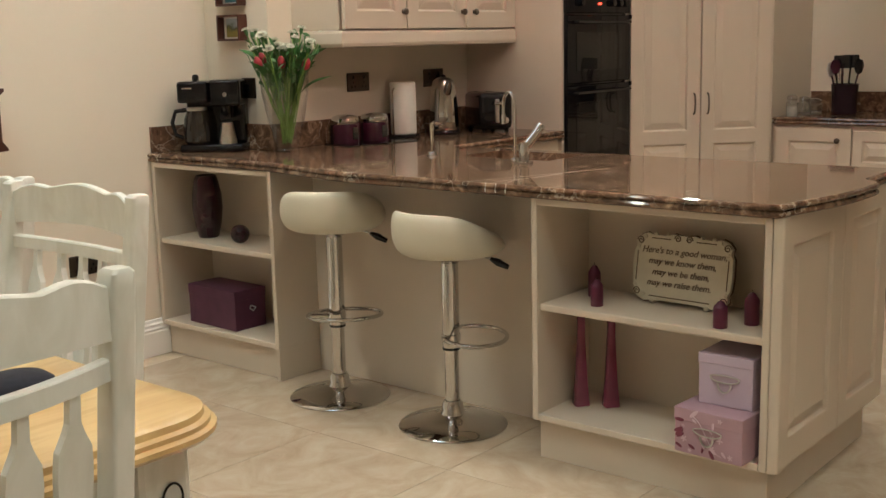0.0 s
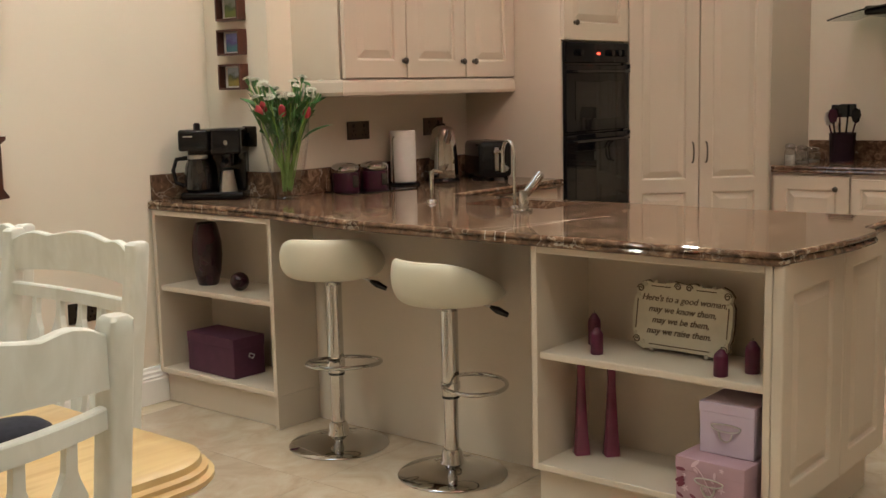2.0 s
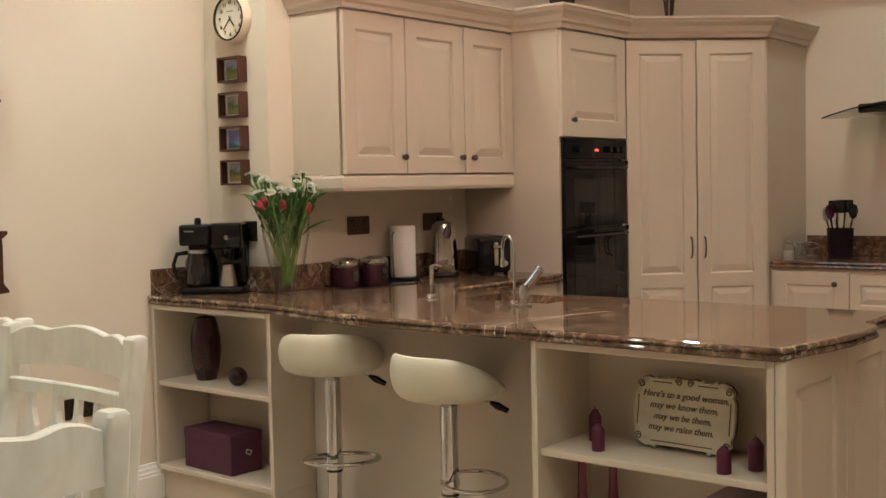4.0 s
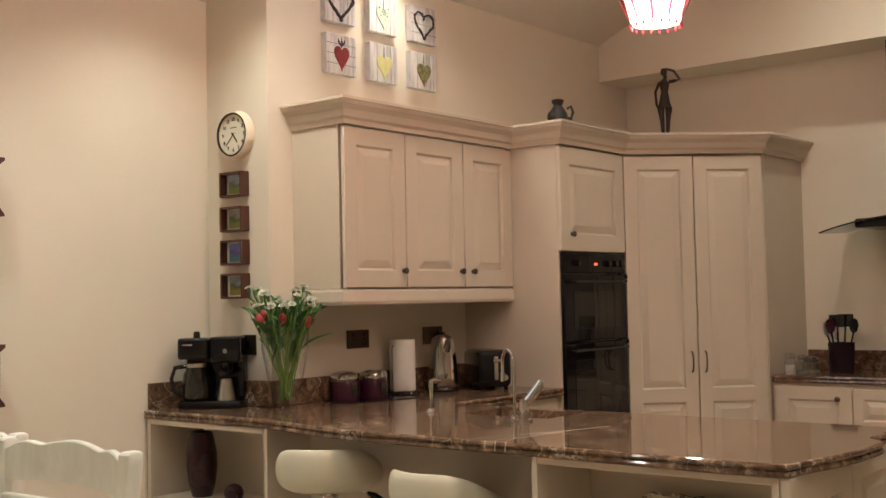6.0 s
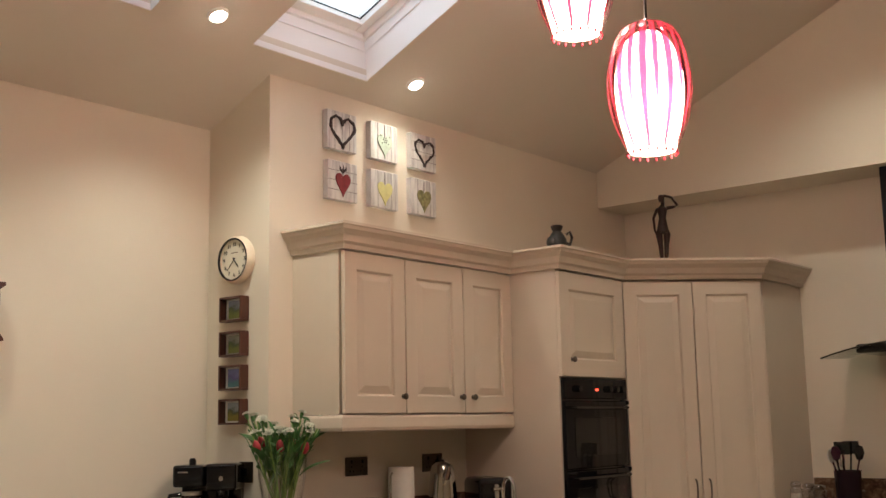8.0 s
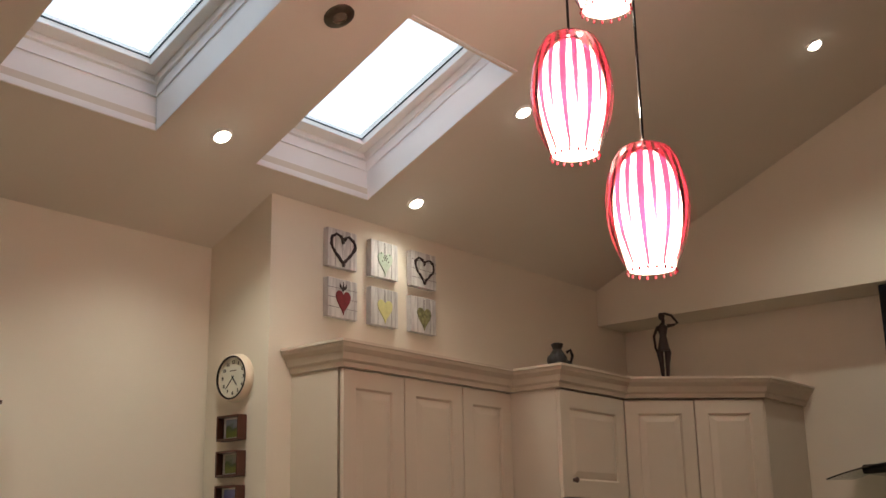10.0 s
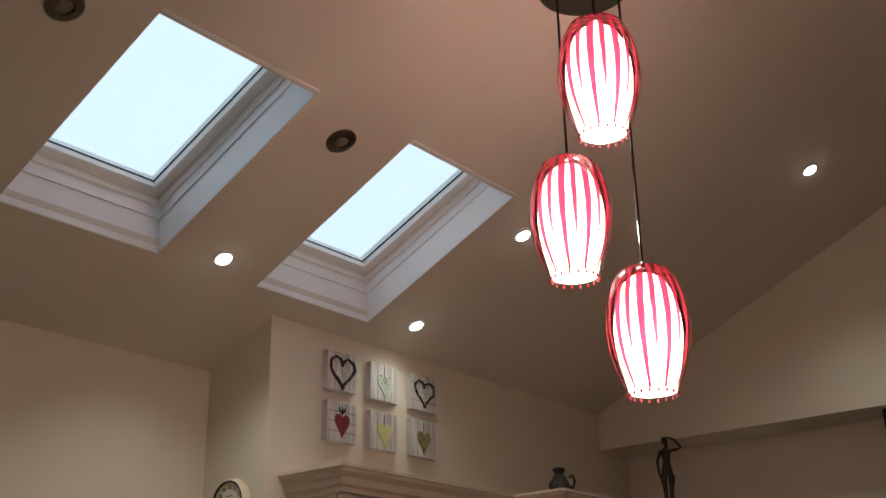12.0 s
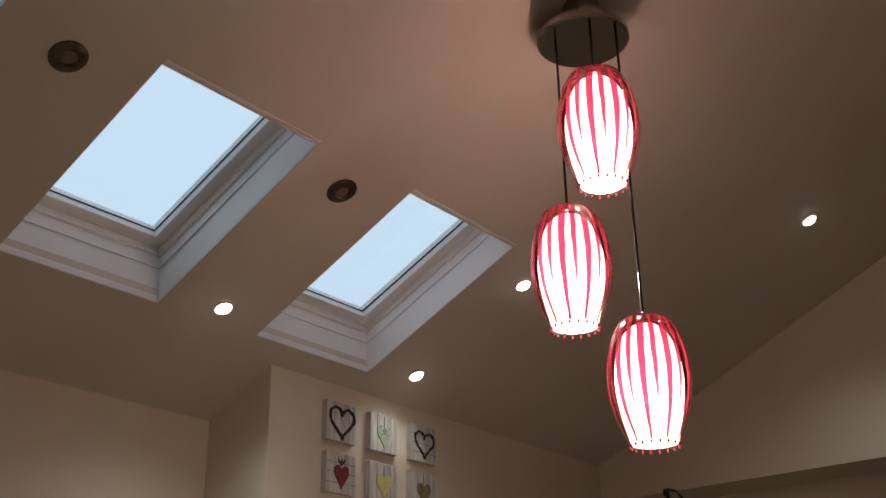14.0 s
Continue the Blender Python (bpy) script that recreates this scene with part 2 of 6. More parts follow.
def knob(parent, x, y, z):
    bm = lathe([(0.0, 0.028), (0.008, 0.027), (0.014, 0.022), (0.0155, 0.017), (0.012, 0.011), (0.006, 0.008), (0.006, 0.003), (0.011, 0.0)], 16)
    return part("knob", bm, PEWTER, parent, "round dark pewter knob", True, pose(x, y, z, 90, 0, 0))


def bow_handle(parent, x, y, z, length=0.11, upright=True):
    pts = []
    for i in range(9):
        a = math.pi * i / 8
        s = -length / 2 * math.cos(a)
        o = -0.028 * math.sin(a) ** 0.7
        pts.append((x, y + o, z + s) if upright else (x + s, y + o, z))
    return part("handle", tube(pts, 0.005, 8), PEWTER, parent, "dark pewter bow handle", True)


# ---- the room ----
YA, XB, YC, XD = 4.08, 3.29, 3.663, 6.44      # dining wall, return, kitchen wall, hob wall
XU, ZS = 6.10, 2.715                          # wall over the hob recess and its underside
SLOPE, ZC = 0.45, 2.945                       # vaulted ceiling: rise per metre, height over the kitchen wall
RIDGE_Y, X0, Y0 = 0.3, -3.2, -3.6


def ceiling_z(y):
    return ZC + (YC - max(y, RIDGE_Y)) * SLOPE - max(0.0, RIDGE_Y - y) * SLOPE


def structure(name, bm, mat, label, category):
    return tagged(mesh_object(name, bm, mat), label, category, kind="structure")


def wall_gable(name, xa, xb, ya, yb, z0, label):
    """A wall along y whose head follows the vault."""
    pts = [(ya, z0), (yb, z0), (yb, ceiling_z(yb) + 0.02)]
    if ya < RIDGE_Y < yb:
        pts.append((RIDGE_Y, ceiling_z(RIDGE_Y) + 0.02))
    pts.append((ya, ceiling_z(ya) + 0.02))
    bm = bmesh.new()
    a = [bm.verts.new((xa, y, z)) for y, z in pts]
    b = [bm.verts.new((xb, y, z)) for y, z in pts]
    bm.faces.new(a)
    bm.faces.new(b)
    for i in range(len(a)):
        j = (i + 1) % len(a)
        bm.faces.new((a[i], a[j], b[j], b[i]))
    return structure(name, bm, WALL, label, "wall")


structure("wall_north", box(X0 - 0.2, XB, YA, YA + 0.2, -0.05, ceiling_z(YA) + 0.05), WALL, "cream painted plaster wall of the dining side", "wall")
structure("wall_kitchen", box(XB, XD + 0.2, YC, YA + 0.2, -0.05, ceiling_z(YC) + 0.0), WALL, "cream painted plaster wall behind the kitchen cupboards", "wall")
wall_gable("wall_east", XD, XD + 0.2, Y0, YC, -0.05, "cream painted wall behind the cooker hood")
wall_gable("wall_upper_east", XU, XD - 0.002, Y0 + 0.01, YC - 0.002, ZS, "cream painted wall section over the hob recess")
# west and south walls are unseen, added to shut out the sky and bounce light
wall_gable("wall_west", X0 - 0.2, X0, Y0, YA, -0.05, "unseen plain cream wall added to close the dining room")
structure("wall_south", box(X0 - 0.2, XD + 0.2, Y0 - 0.2, Y0, -0.05, ceiling_z(Y0) + 0.05), WALL, "unseen plain cream wall added to close the dining room", "wall")

# skylights: near x, far x, lower y, upper y of the openings in the vault
SKY = [(0.595, 1.305), (1.835, 2.55), (3.08, 3.80)]
SKY_LOW, SKY_HIGH = 3.54, 2.645


def ceiling_panels():
    """The kitchen slope of the vault with its three openings, and an unseen far slope added to close the room."""
    bm = bmesh.new()
    xs = [X0 - 0.2] + [x for s in SKY for x in s] + [XD + 0.2]
    ys = [YA + 0.2, SKY_LOW, SKY_HIGH, RIDGE_Y]
    zz = [ZC + (YC - y) * SLOPE for y in ys]
    for i in range(len(xs) - 1):
        for j in range(3):
            if j == 1 and i % 2 == 1:
                continue
            lo = [bm.verts.new((x, y, z)) for x, y, z in ((xs[i], ys[j], zz[j]), (xs[i + 1], ys[j], zz[j]), (xs[i + 1], ys[j + 1], zz[j + 1]), (xs[i], ys[j + 1], zz[j + 1]))]
            bm.faces.new(lo)
    bmesh.ops.remove_doubles(bm, verts=bm.verts, dist=0.0005)
    v = [bm.verts.new(c) for c in ((X0 - 0.2, RIDGE_Y, ceiling_z(RIDGE_Y)), (XD + 0.2, RIDGE_Y, ceiling_z(RIDGE_Y)),
                                   (XD + 0.2, Y0 - 0.2, ceiling_z(Y0 - 0.2)), (X0 - 0.2, Y0 - 0.2, ceiling_z(Y0 - 0.2)))]
    bm.faces.new(v)
    bmesh.ops.remove_doubles(bm, verts=bm.verts, dist=0.0005)
    up = bmesh.ops.extrude_face_region(bm, geom=list(bm.faces))
    for g in up["geom"]:
        if isinstance(g, bmesh.types.BMVert):
            g.co.z += 0.06
    return bm


tagged(mesh_object("ceiling", ceiling_panels(), CEILING), "vaulted plaster ceiling with roof window openings", "ceiling", kind="structure")

# floor: a bed of grout with polished stone tiles
structure("floor", box(X0 - 0.2, XD + 0.2, Y0 - 0.2, YA + 0.2, -0.12, -0.003), GROUT, "polished cream stone tile floor", "floor")
FLOOR = bpy.data.objects["floor"]

# ---- roof windows ----
REVEAL = material("roof_window_reveal_paint", (0.82, 0.80, 0.80), 0.6, vary=0.03, scale=3)
PANE = clear_glass("roof_window_glass", (0.96, 0.98, 1.0), 0.05)
SKY_GLOW = glowing("pale_evening_sky", (0.83, 0.92, 1.0), 3.1)
tagged(mesh_object("backdrop", box(-900, 900, -900, 900, 60, 61), SKY_GLOW), "pale overcast evening sky", "sky", kind="structure")


def roof_window(i, xa, xb):
    w = tagged(new("window_%d" % i), "white framed roof window in the vaulted ceiling", "roof window", "roof windows", "structure")
    zl, zh = ceiling_z(SKY_LOW), ceiling_z(SKY_HIGH)
    lift, back = 0.215, 0.012
    bm = bmesh.new()
    xa, xb, ylo, yhi = xa + 0.0015, xb - 0.0015, SKY_LOW - 0.0015, SKY_HIGH + 0.0015
    lo = [(xa, ylo, zl + 0.004), (xb, ylo, zl + 0.004), (xb, yhi, zh + 0.004), (xa, yhi, zh + 0.004)]
    hi = [(x, y + back, z + lift) for x, y, z in lo]
    t = 0.025
    cx, cy = (xa + xb) / 2, (SKY_LOW + SKY_HIGH) / 2
    for k in range(4):
        j = (k + 1) % 4
        q = [lo[k], lo[j], hi[j], hi[k]]
        a = [bm.verts.new(c) for c in q]
        dx = t if q[0][0] == q[1][0] == xb else -t if q[0][0] == q[1][0] == xa else 0
        dy = t if q[0][1] == q[1][1] == ylo else -t if q[0][1] == q[1][1] == yhi else 0
        b = [bm.verts.new((c[0] + dx, c[1] + dy, c[2])) for c in q]
        bm.faces.new(a)
        bm.faces.new(b)
        for e in range(4):
            f = (e + 1) % 4
            bm.faces.new((a[e], a[f], b[f], b[e]))
    part("reveal", bm, REVEAL, w)
    for f0, f1, o in ((0.68, 0.72, 0.007),):   # moulded lips round the shaft
        bm = bmesh.new()
        band = []
        for f, d in ((f0, 0.0005), (f0, o), (f1, o), (f1, 0.0005)):
            band.append([bm.verts.new((x + (d if x == xa else -d), y + back * f + (-d if y == ylo else d), z + lift * f)) for x, y, z in lo])
        for p in range(4):
            for k in range(4):
                j = (k + 1) % 4
                bm.faces.new((band[p][k], band[p][j], band[(p + 1) % 4][j], band[(p + 1) % 4][k]))
        part("reveal_lip", bm, REVEAL, w)
    # stepped timber frame in the plane of the roof
    ang = -math.degrees(math.atan(SLOPE))
    length = (SKY_LOW - SKY_HIGH) / math.cos(math.atan(SLOPE))
    base = pose((xa + xb) / 2, (SKY_LOW + SKY_HIGH) / 2 + back, (zl + zh) / 2 + lift, ang, 0, 0)
    hw, hl = (xb - xa) / 2, length / 2
    for name, inset, wide, z0, z1 in (("window_frame", -0.02, 0.032, -0.012, 0.06), ("sash", 0.010, 0.055, 0.022, 0.09)):
        bm = bmesh.new()
        a, b = hw - inset, hl - inset
        box(-a, -a + wide, -b, b, z0, z1, 0.003, bm)
        box(a - wide, a, -b, b, z0, z1, 0.003, bm)
        box(-a + wide, a - wide, -b, -b + wide, z0, z1, 0.003, bm)
        box(-a + wide, a - wide, b - wide, b, z0, z1, 0.003, bm)
        part(name, bm, WHITE, w, m=base)
    bm = bmesh.new()
    a, b = hw - 0.065, hl - 0.065
    for s in (-1, 1):
        box(min(s * a, s * (a - 0.003)), max(s * a, s * (a - 0.003)), -b, b, 0.052, 0.06, 0, bm)
        box(-a + 0.006, a - 0.006, min(s * b, s * (b - 0.003)), max(s * b, s * (b - 0.003)), 0.052, 0.06, 0, bm)
    part("gasket", bm, BLACK, w, "black rubber glazing seal", m=base)
    g = part("pane", box(-hw + 0.05, hw - 0.05, -hl + 0.05, hl - 0.05, 0.062, 0.068), PANE, w, "clear glass showing pale evening sky", m=base)
    g.visible_shadow = False


for i, (xa, xb) in enumerate(SKY):
    roof_window(i + 1, xa, xb)

# ---- ceiling lamps ----
BULB = glowing("downlight_bulb", (1.0, 0.93, 0.80), 30.0)
CEIL_TILT = -math.degrees(math.atan(SLOPE))


def downlight():
    d = thing("downlight", label="small white recessed ceiling spotlight, lit, seen or added out of view", category="ceiling light", group="ceiling spotlights")
    part("bezel", lathe([(0.036, -0.010), (0.046, -0.004), (0.047, 0.002), (0.036, 0.002)], 28, caps=False), WHITE, d, smooth=True)
    part("bulb", lathe([(0.0, -0.026), (0.016, -0.024), (0.029, -0.016), (0.037, -0.004), (0.037, 0.004)], 24), BULB, d, "glowing domed bulb face", True)
    return d


# place on the vault, share of the full power, opening of the beam in degrees
DOWNLIGHTS = [(2.816, 3.453, 0.88, 116), (4.068, 3.459, 0.22, 145), (4.063, 2.783, 0.40, 90), (5.237, 1.784, 1.1, 125)]
# the same fitting out of view: two continue the row, others are added fill
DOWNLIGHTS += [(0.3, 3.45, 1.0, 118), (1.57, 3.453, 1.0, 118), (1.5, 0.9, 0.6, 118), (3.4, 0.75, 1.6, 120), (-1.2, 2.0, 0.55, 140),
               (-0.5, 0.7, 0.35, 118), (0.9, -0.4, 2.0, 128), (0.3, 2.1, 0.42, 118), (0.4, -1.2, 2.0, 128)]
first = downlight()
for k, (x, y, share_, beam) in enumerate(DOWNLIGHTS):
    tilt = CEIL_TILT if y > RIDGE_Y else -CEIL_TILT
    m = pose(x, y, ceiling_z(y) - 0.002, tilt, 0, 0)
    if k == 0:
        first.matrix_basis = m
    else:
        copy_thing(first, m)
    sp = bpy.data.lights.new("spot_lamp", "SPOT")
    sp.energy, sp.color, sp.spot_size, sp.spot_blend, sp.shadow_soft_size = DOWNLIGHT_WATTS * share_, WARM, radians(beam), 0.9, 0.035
    so = tagged(new("spot_lamp", sp), "light of a ceiling spotlight, seen or added out of view", "lamp")
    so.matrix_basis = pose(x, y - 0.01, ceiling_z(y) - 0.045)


DULL = material("dull_bronze_mesh", (0.20, 0.17, 0.13), 0.55, 0.6, vary=0.15, scale=60)


def speaker(x, y):
    s = thing("ceiling_speaker", label="small round bronze ceiling speaker grille", category="speaker", group="ceiling speakers")
    s.matrix_basis = pose(x, y, ceiling_z(y) - 0.001, CEIL_TILT, 0, 0)
    part("ring", lathe([(0.030, -0.012), (0.052, -0.009), (0.062, -0.003), (0.062, 0.003), (0.030, 0.003)], 32, caps=False), PEWTER, s, smooth=True)
    part("grille", lathe([(0.0, -0.012), (0.022, -0.011), (0.030, -0.004), (0.030, 0.002)], 24), DULL, s, "dull metal centre", True)


speaker(1.567, 2.762)
speaker(2.806, 2.763)

# ---- pendant cluster ----
DIFFUSER = glowing("white_lit_glass", (1.0, 0.88, 0.78), PENDANT_GLOW)
_nt = DIFFUSER.node_tree
_half = _nt.nodes.new("ShaderNodeMixShader")
_half.inputs[0].default_value = 0.5
_clear = _nt.nodes.new("ShaderNodeBsdfTransparent")
_nt.links.new(_nt.nodes["Principled BSDF"].outputs[0], _half.inputs[1])
_nt.links.new(_clear.outputs[0], _half.inputs[2])
_nt.links.new(_half.outputs[0], _nt.nodes["Material Output"].inputs[0])


def striped_glass():
    """Clear blown glass with tapering upright red stripes."""
    m = bpy.data.materials.new("red_striped_glass")
    m.use_nodes = True
    nt = m.node_tree
    L = nt.links.new
    nt.nodes.remove(nt.nodes["Principled BSDF"])
    tc = nt.nodes.new("ShaderNodeTexCoord")
    sx = nt.nodes.new("ShaderNodeSeparateXYZ")
    at = nt.nodes.new("ShaderNodeMath")
    at.operation = "ARCTAN2"
    mul = nt.nodes.new("ShaderNodeMath")
    mul.operation, mul.inputs[1].default_value = "MULTIPLY", 20.0
    nz = nt.nodes.new("ShaderNodeTexNoise")
    nz.inputs["Scale"].default_value = 14.0
    nadd = nt.nodes.new("ShaderNodeMath")
    nadd.operation, nadd.inputs[1].default_value = "MULTIPLY_ADD", 1.1
    sn = nt.nodes.new("ShaderNodeMath")
    sn.operation = "SINE"
    wid = nt.nodes.new("ShaderNodeMapRange")
    wid.inputs["From Min"].default_value, wid.inputs["From Max"].default_value = 0.0, 0.42
    wid.inputs["To Min"].default_value, wid.inputs["To Max"].default_value = 0.78, -0.62
    cmp_ = nt.nodes.new("ShaderNodeMath")
    cmp_.operation = "SUBTRACT"
    st = nt.nodes.new("ShaderNodeMapRange")
    st.inputs["From Min"].default_value, st.inputs["From Max"].default_value = -0.12, 0.30
    st.inputs["To Min"].default_value, st.inputs["To Max"].default_value = 0.0, 1.0
    col = nt.nodes.new("ShaderNodeMixRGB")
    col.inputs[1].default_value, col.inputs[2].default_value = (1, 0.86, 0.80, 1), (0.17, 0.010, 0.045, 1)
    tr = nt.nodes.new("ShaderNodeBsdfTransparent")
    gl = nt.nodes.new("ShaderNodeBsdfGlossy")
    gl.inputs["Roughness"].default_value = 0.05
    lw = nt.nodes.new("ShaderNodeLayerWeight")
    lw.inputs[0].default_value = 0.5
    pw = nt.nodes.new("ShaderNodeMath")
    pw.operation, pw.inputs[1].default_value = "POWER", 4.0
    fr = nt.nodes.new("ShaderNodeMath")
    fr.operation, fr.inputs[1].default_value, fr.inputs[2].default_value = "MULTIPLY_ADD", 0.6, 0.03
    L(lw.outputs["Facing"], pw.inputs[0])
    L(pw.outputs[0], fr.inputs[0])
    tl = nt.nodes.new("ShaderNodeBsdfTranslucent")
    tl.inputs[0].default_value = (0.85, 0.05, 0.09, 1)
    share = nt.nodes.new("ShaderNodeMath")
    share.operation, share.inputs[1].default_value = "MULTIPLY", 0.10
    body = nt.nodes.new("ShaderNodeMixShader")
    L(st.outputs[0], share.inputs[0])
    L(share.outputs[0], body.inputs[0])
    L(tr.outputs[0], body.inputs[1])
    L(tl.outputs[0], body.inputs[2])
    mix = nt.nodes.new("ShaderNodeMixShader")
    L(tc.outputs["Object"], sx.inputs[0])
    L(sx.outputs[1], at.inputs[0])
    L(sx.outputs[0], at.inputs[1])
    L(at.outputs[0], mul.inputs[0])
    L(tc.outputs["Object"], nz.inputs["Vector"])
    L(nz.outputs["Fac"], nadd.inputs[0])
    L(mul.outputs[0], nadd.inputs[2])
    L(nadd.outputs[0], sn.inputs[0])
    L(sx.outputs[2], wid.inputs[0])
    half = nt.nodes.new("ShaderNodeMath")
    half.operation, half.inputs[1].default_value = "MULTIPLY_ADD", 10.0
    half.inputs[2].default_value = 0.6
    sn2 = nt.nodes.new("ShaderNodeMath")
    sn2.operation = "SINE"
    wide = nt.nodes.new("ShaderNodeMath")
    wide.operation, wide.inputs[1].default_value = "MULTIPLY_ADD", 0.38
    L(at.outputs[0], half.inputs[0])
    L(half.outputs[0], sn2.inputs[0])
    L(sn2.outputs[0], wide.inputs[0])
    L(wid.outputs[0], wide.inputs[2])
    L(sn.outputs[0], cmp_.inputs[0])
    L(wide.outputs[0], cmp_.inputs[1])
    L(cmp_.outputs[0], st.inputs[0])
    L(st.outputs[0], col.inputs[0])
    L(col.outputs[0], tr.inputs[0])
    L(fr.outputs[0], mix.inputs[0])
    L(body.outputs[0], mix.inputs[1])
    L(gl.outputs[0], mix.inputs[2])
    L(mix.outputs[0], nt.nodes["Material Output"].inputs[0])
    return m


STRIPED = striped_glass()
RED_BEAD = material("red_glass_bead", (0.45, 0.03, 0.05), 0.1, vary=0.2, scale=30)
lamp = thing("pendant_light", (2.965, 1.715, 3.66), label="cluster of three lit red striped glass pendants on a chrome plate", category="pendant light")
part("canopy", lathe([(0.0, 0.0), (0.160, 0.0), (0.167, 0.006), (0.167, 0.030), (0.163, 0.035), (0.07, 0.037), (0.07, 0.19), (0.0, 0.19)], 48), material("dull_chrome", (0.30, 0.29, 0.26), 0.22, 1.0, vary=0.05, scale=15), lamp, "round dull chrome ceiling plate", True)
SHADE_SHAPE = [(0.020, 0.420), (0.060, 0.418), (0.088, 0.400), (0.110, 0.360), (0.126, 0.305), (0.134, 0.245), (0.135, 0.200), (0.129, 0.145), (0.117, 0.095), (0.100, 0.050), (0.083, 0.015), (0.080, 0.0)]
INNER_SHAPE = [(0.0, 0.395), (0.040, 0.390), (0.070, 0.365), (0.093, 0.315), (0.107, 0.255), (0.110, 0.205), (0.106, 0.150), (0.098, 0.100), (0.086, 0.050), (0.077, 0.012), (0.074, 0.003), (0.0, 0.001)]
for (x, y, low, s) in ((2.885, 1.635, 3.025, 1.03), (2.892, 1.785, 2.563, 1.0), (2.930, 1.560, 2.150, 0.95)):
    ox, oy, oz = x - 2.965, y - 1.715, low - 3.66
    part("cable", tube([(ox, oy, 0.01), (ox, oy, oz + 0.42 * s)], 0.0045, 6), BLACK, lamp, "thin black cable", True)
    sh = part("shade", lathe(SHADE_SHAPE, 48, caps=False), STRIPED, lamp, "blown glass shade with red stripes", True, pose(ox, oy, oz) @ Matrix.Diagonal((s, s, s, 1)))
    part("diffuser", lathe(INNER_SHAPE, 32), DIFFUSER, sh, "glowing white inner glass", True)
    part("cap", lathe([(0.0, 0.44), (0.012, 0.44), (0.024, 0.425), (0.024, 0.412), (0.0, 0.412)], 20), CHROME, sh, smooth=True)
    bl = bpy.data.lights.new("pendant_bulb", "POINT")
    bl.energy, bl.color, bl.shadow_soft_size = PENDANT_WATTS, PENDANT_TINT, 0.04
    tagged(new("pendant_bulb", bl), "bulb inside a pendant shade", "lamp").location = (x, y, low + 0.2 * s)
    for k in range(18):
        a = 2 * math.pi * k / 18
        part("bead", lathe([(0.0, -0.010), (0.0040, -0.006), (0.0036, 0.002), (0.0, 0.004)], 6), RED_BEAD, sh, m=pose(0.079 * math.cos(a), 0.079 * math.sin(a), -0.004))

# ---- fitted kitchen: wall cupboards ----
ZD0, ZD1 = 1.410, 2.122        # doors of the wall cupboards
YF, YT, XT, XO = 3.36, 3.066, 4.666, 5.30
wall_cab_xs = [3.43, 3.832, 4.262, 4.664]
cab_group = "wall cupboards"
for k in range(3):
    xa, xb = wall_cab_xs[k], wall_cab_xs[k + 1]
    c = thing("wall_cabinet", (xa, YF, ZD0 - 0.003), label="cream painted wall cupboard with a raised panel door", category="cabinet", group=cab_group)
    w, h = xb - xa, ZD1 - ZD0 + 0.006
    part("body", box(0.0005, w - 0.0005, 0.014, YC - YF - 0.001, 0, h), CREAM, c)
    d = part("door", panel_door(w - 0.007, h - 0.016, 0.02, 0.075), CREAM, c, m=pose(0.0035, 0.0, 0.003))
    knob(d, (0.30 * w / 0.4 + 0.072) if k < 2 else 0.055, -0.02, 0.075)
pel = sweep([(0.0, 0.0), (0.016, 0.004), (0.020, 0.018), (0.016, 0.060), (0.010, 0.070), (0.0, 0.072)], [(3.432, YC - 0.002), (3.432, YF - 0.002), (4.662, YF - 0.002)])
for v in pel.verts:
    v.co.z += 1.333
tagged(mesh_object("pelmet", pel, CREAM), "cream moulded light pelmet under the wall cupboards", "trim", kind="structure")

# tall oven housing
t = thing("oven_housing", (XT, YT, 0), label="tall cream cabinet housing a built-in double oven", category="cabinet")
HW = XO - XT
part("side_panel", box(0.0, 0.019, 0, YC - YT - 0.001, 0.0, 2.125, 0.001), CREAM, t)
part("side_panel", box(HW - 0.019, HW - 0.001, 0, YC - YT - 0.001, 0.0, 2.125, 0.001), CREAM, t)
part("lower_body", box(0.020, HW - 0.020, 0.05, YC - YT - 0.001, 0.0, 0.70), CREAM, t)
part("upper_body", box(0.020, HW - 0.020, 0.014, YC - YT - 0.001, 1.58, 2.124), CREAM, t)
d = part("door", panel_door(HW - 0.008, 0.527, 0.02, 0.085), CREAM, t, m=pose(0.004, 0.0, 1.583))
knob(d, 0.095, -0.02, 0.085)
part("lower_door", panel_door(HW - 0.008, 0.55, 0.02, 0.085), CREAM, t, m=pose(0.004, 0.0, 0.145))
o = thing("double_oven", (XT + 0.012, YT, 0.71), label="black glass built-in double oven with red clock display", category="oven")
OWD = HW - 0.024
part("body", box(0.01, OWD - 0.01, 0.002, 0.55, 0.0, 0.862), BLACK, o)
part("control_panel", box(0, OWD, -0.022, 0.0, 0.762, 0.864, 0.003), BLACK_GLASS, o)
LED = glowing("red_display", (1.0, 0.06, 0.03), 4.0)
part("display", box(0.292, 0.322, -0.0235, -0.0225, 0.803, 0.813), LED, o, "glowing red clock digits")
part("status_light", box(0.305, 0.322, -0.0235, -0.0225, 0.380, 0.388), LED, o, "small red lamp")
for kx in (0.12, 0.42, 0.49, 0.55):
    part("dial", lathe([(0.0, 0.024), (0.016, 0.022), (0.018, 0.0), (0.0, 0.0)], 18), BLACK, o, "black control dial", True, pose(kx, -0.022, 0.812, 90))
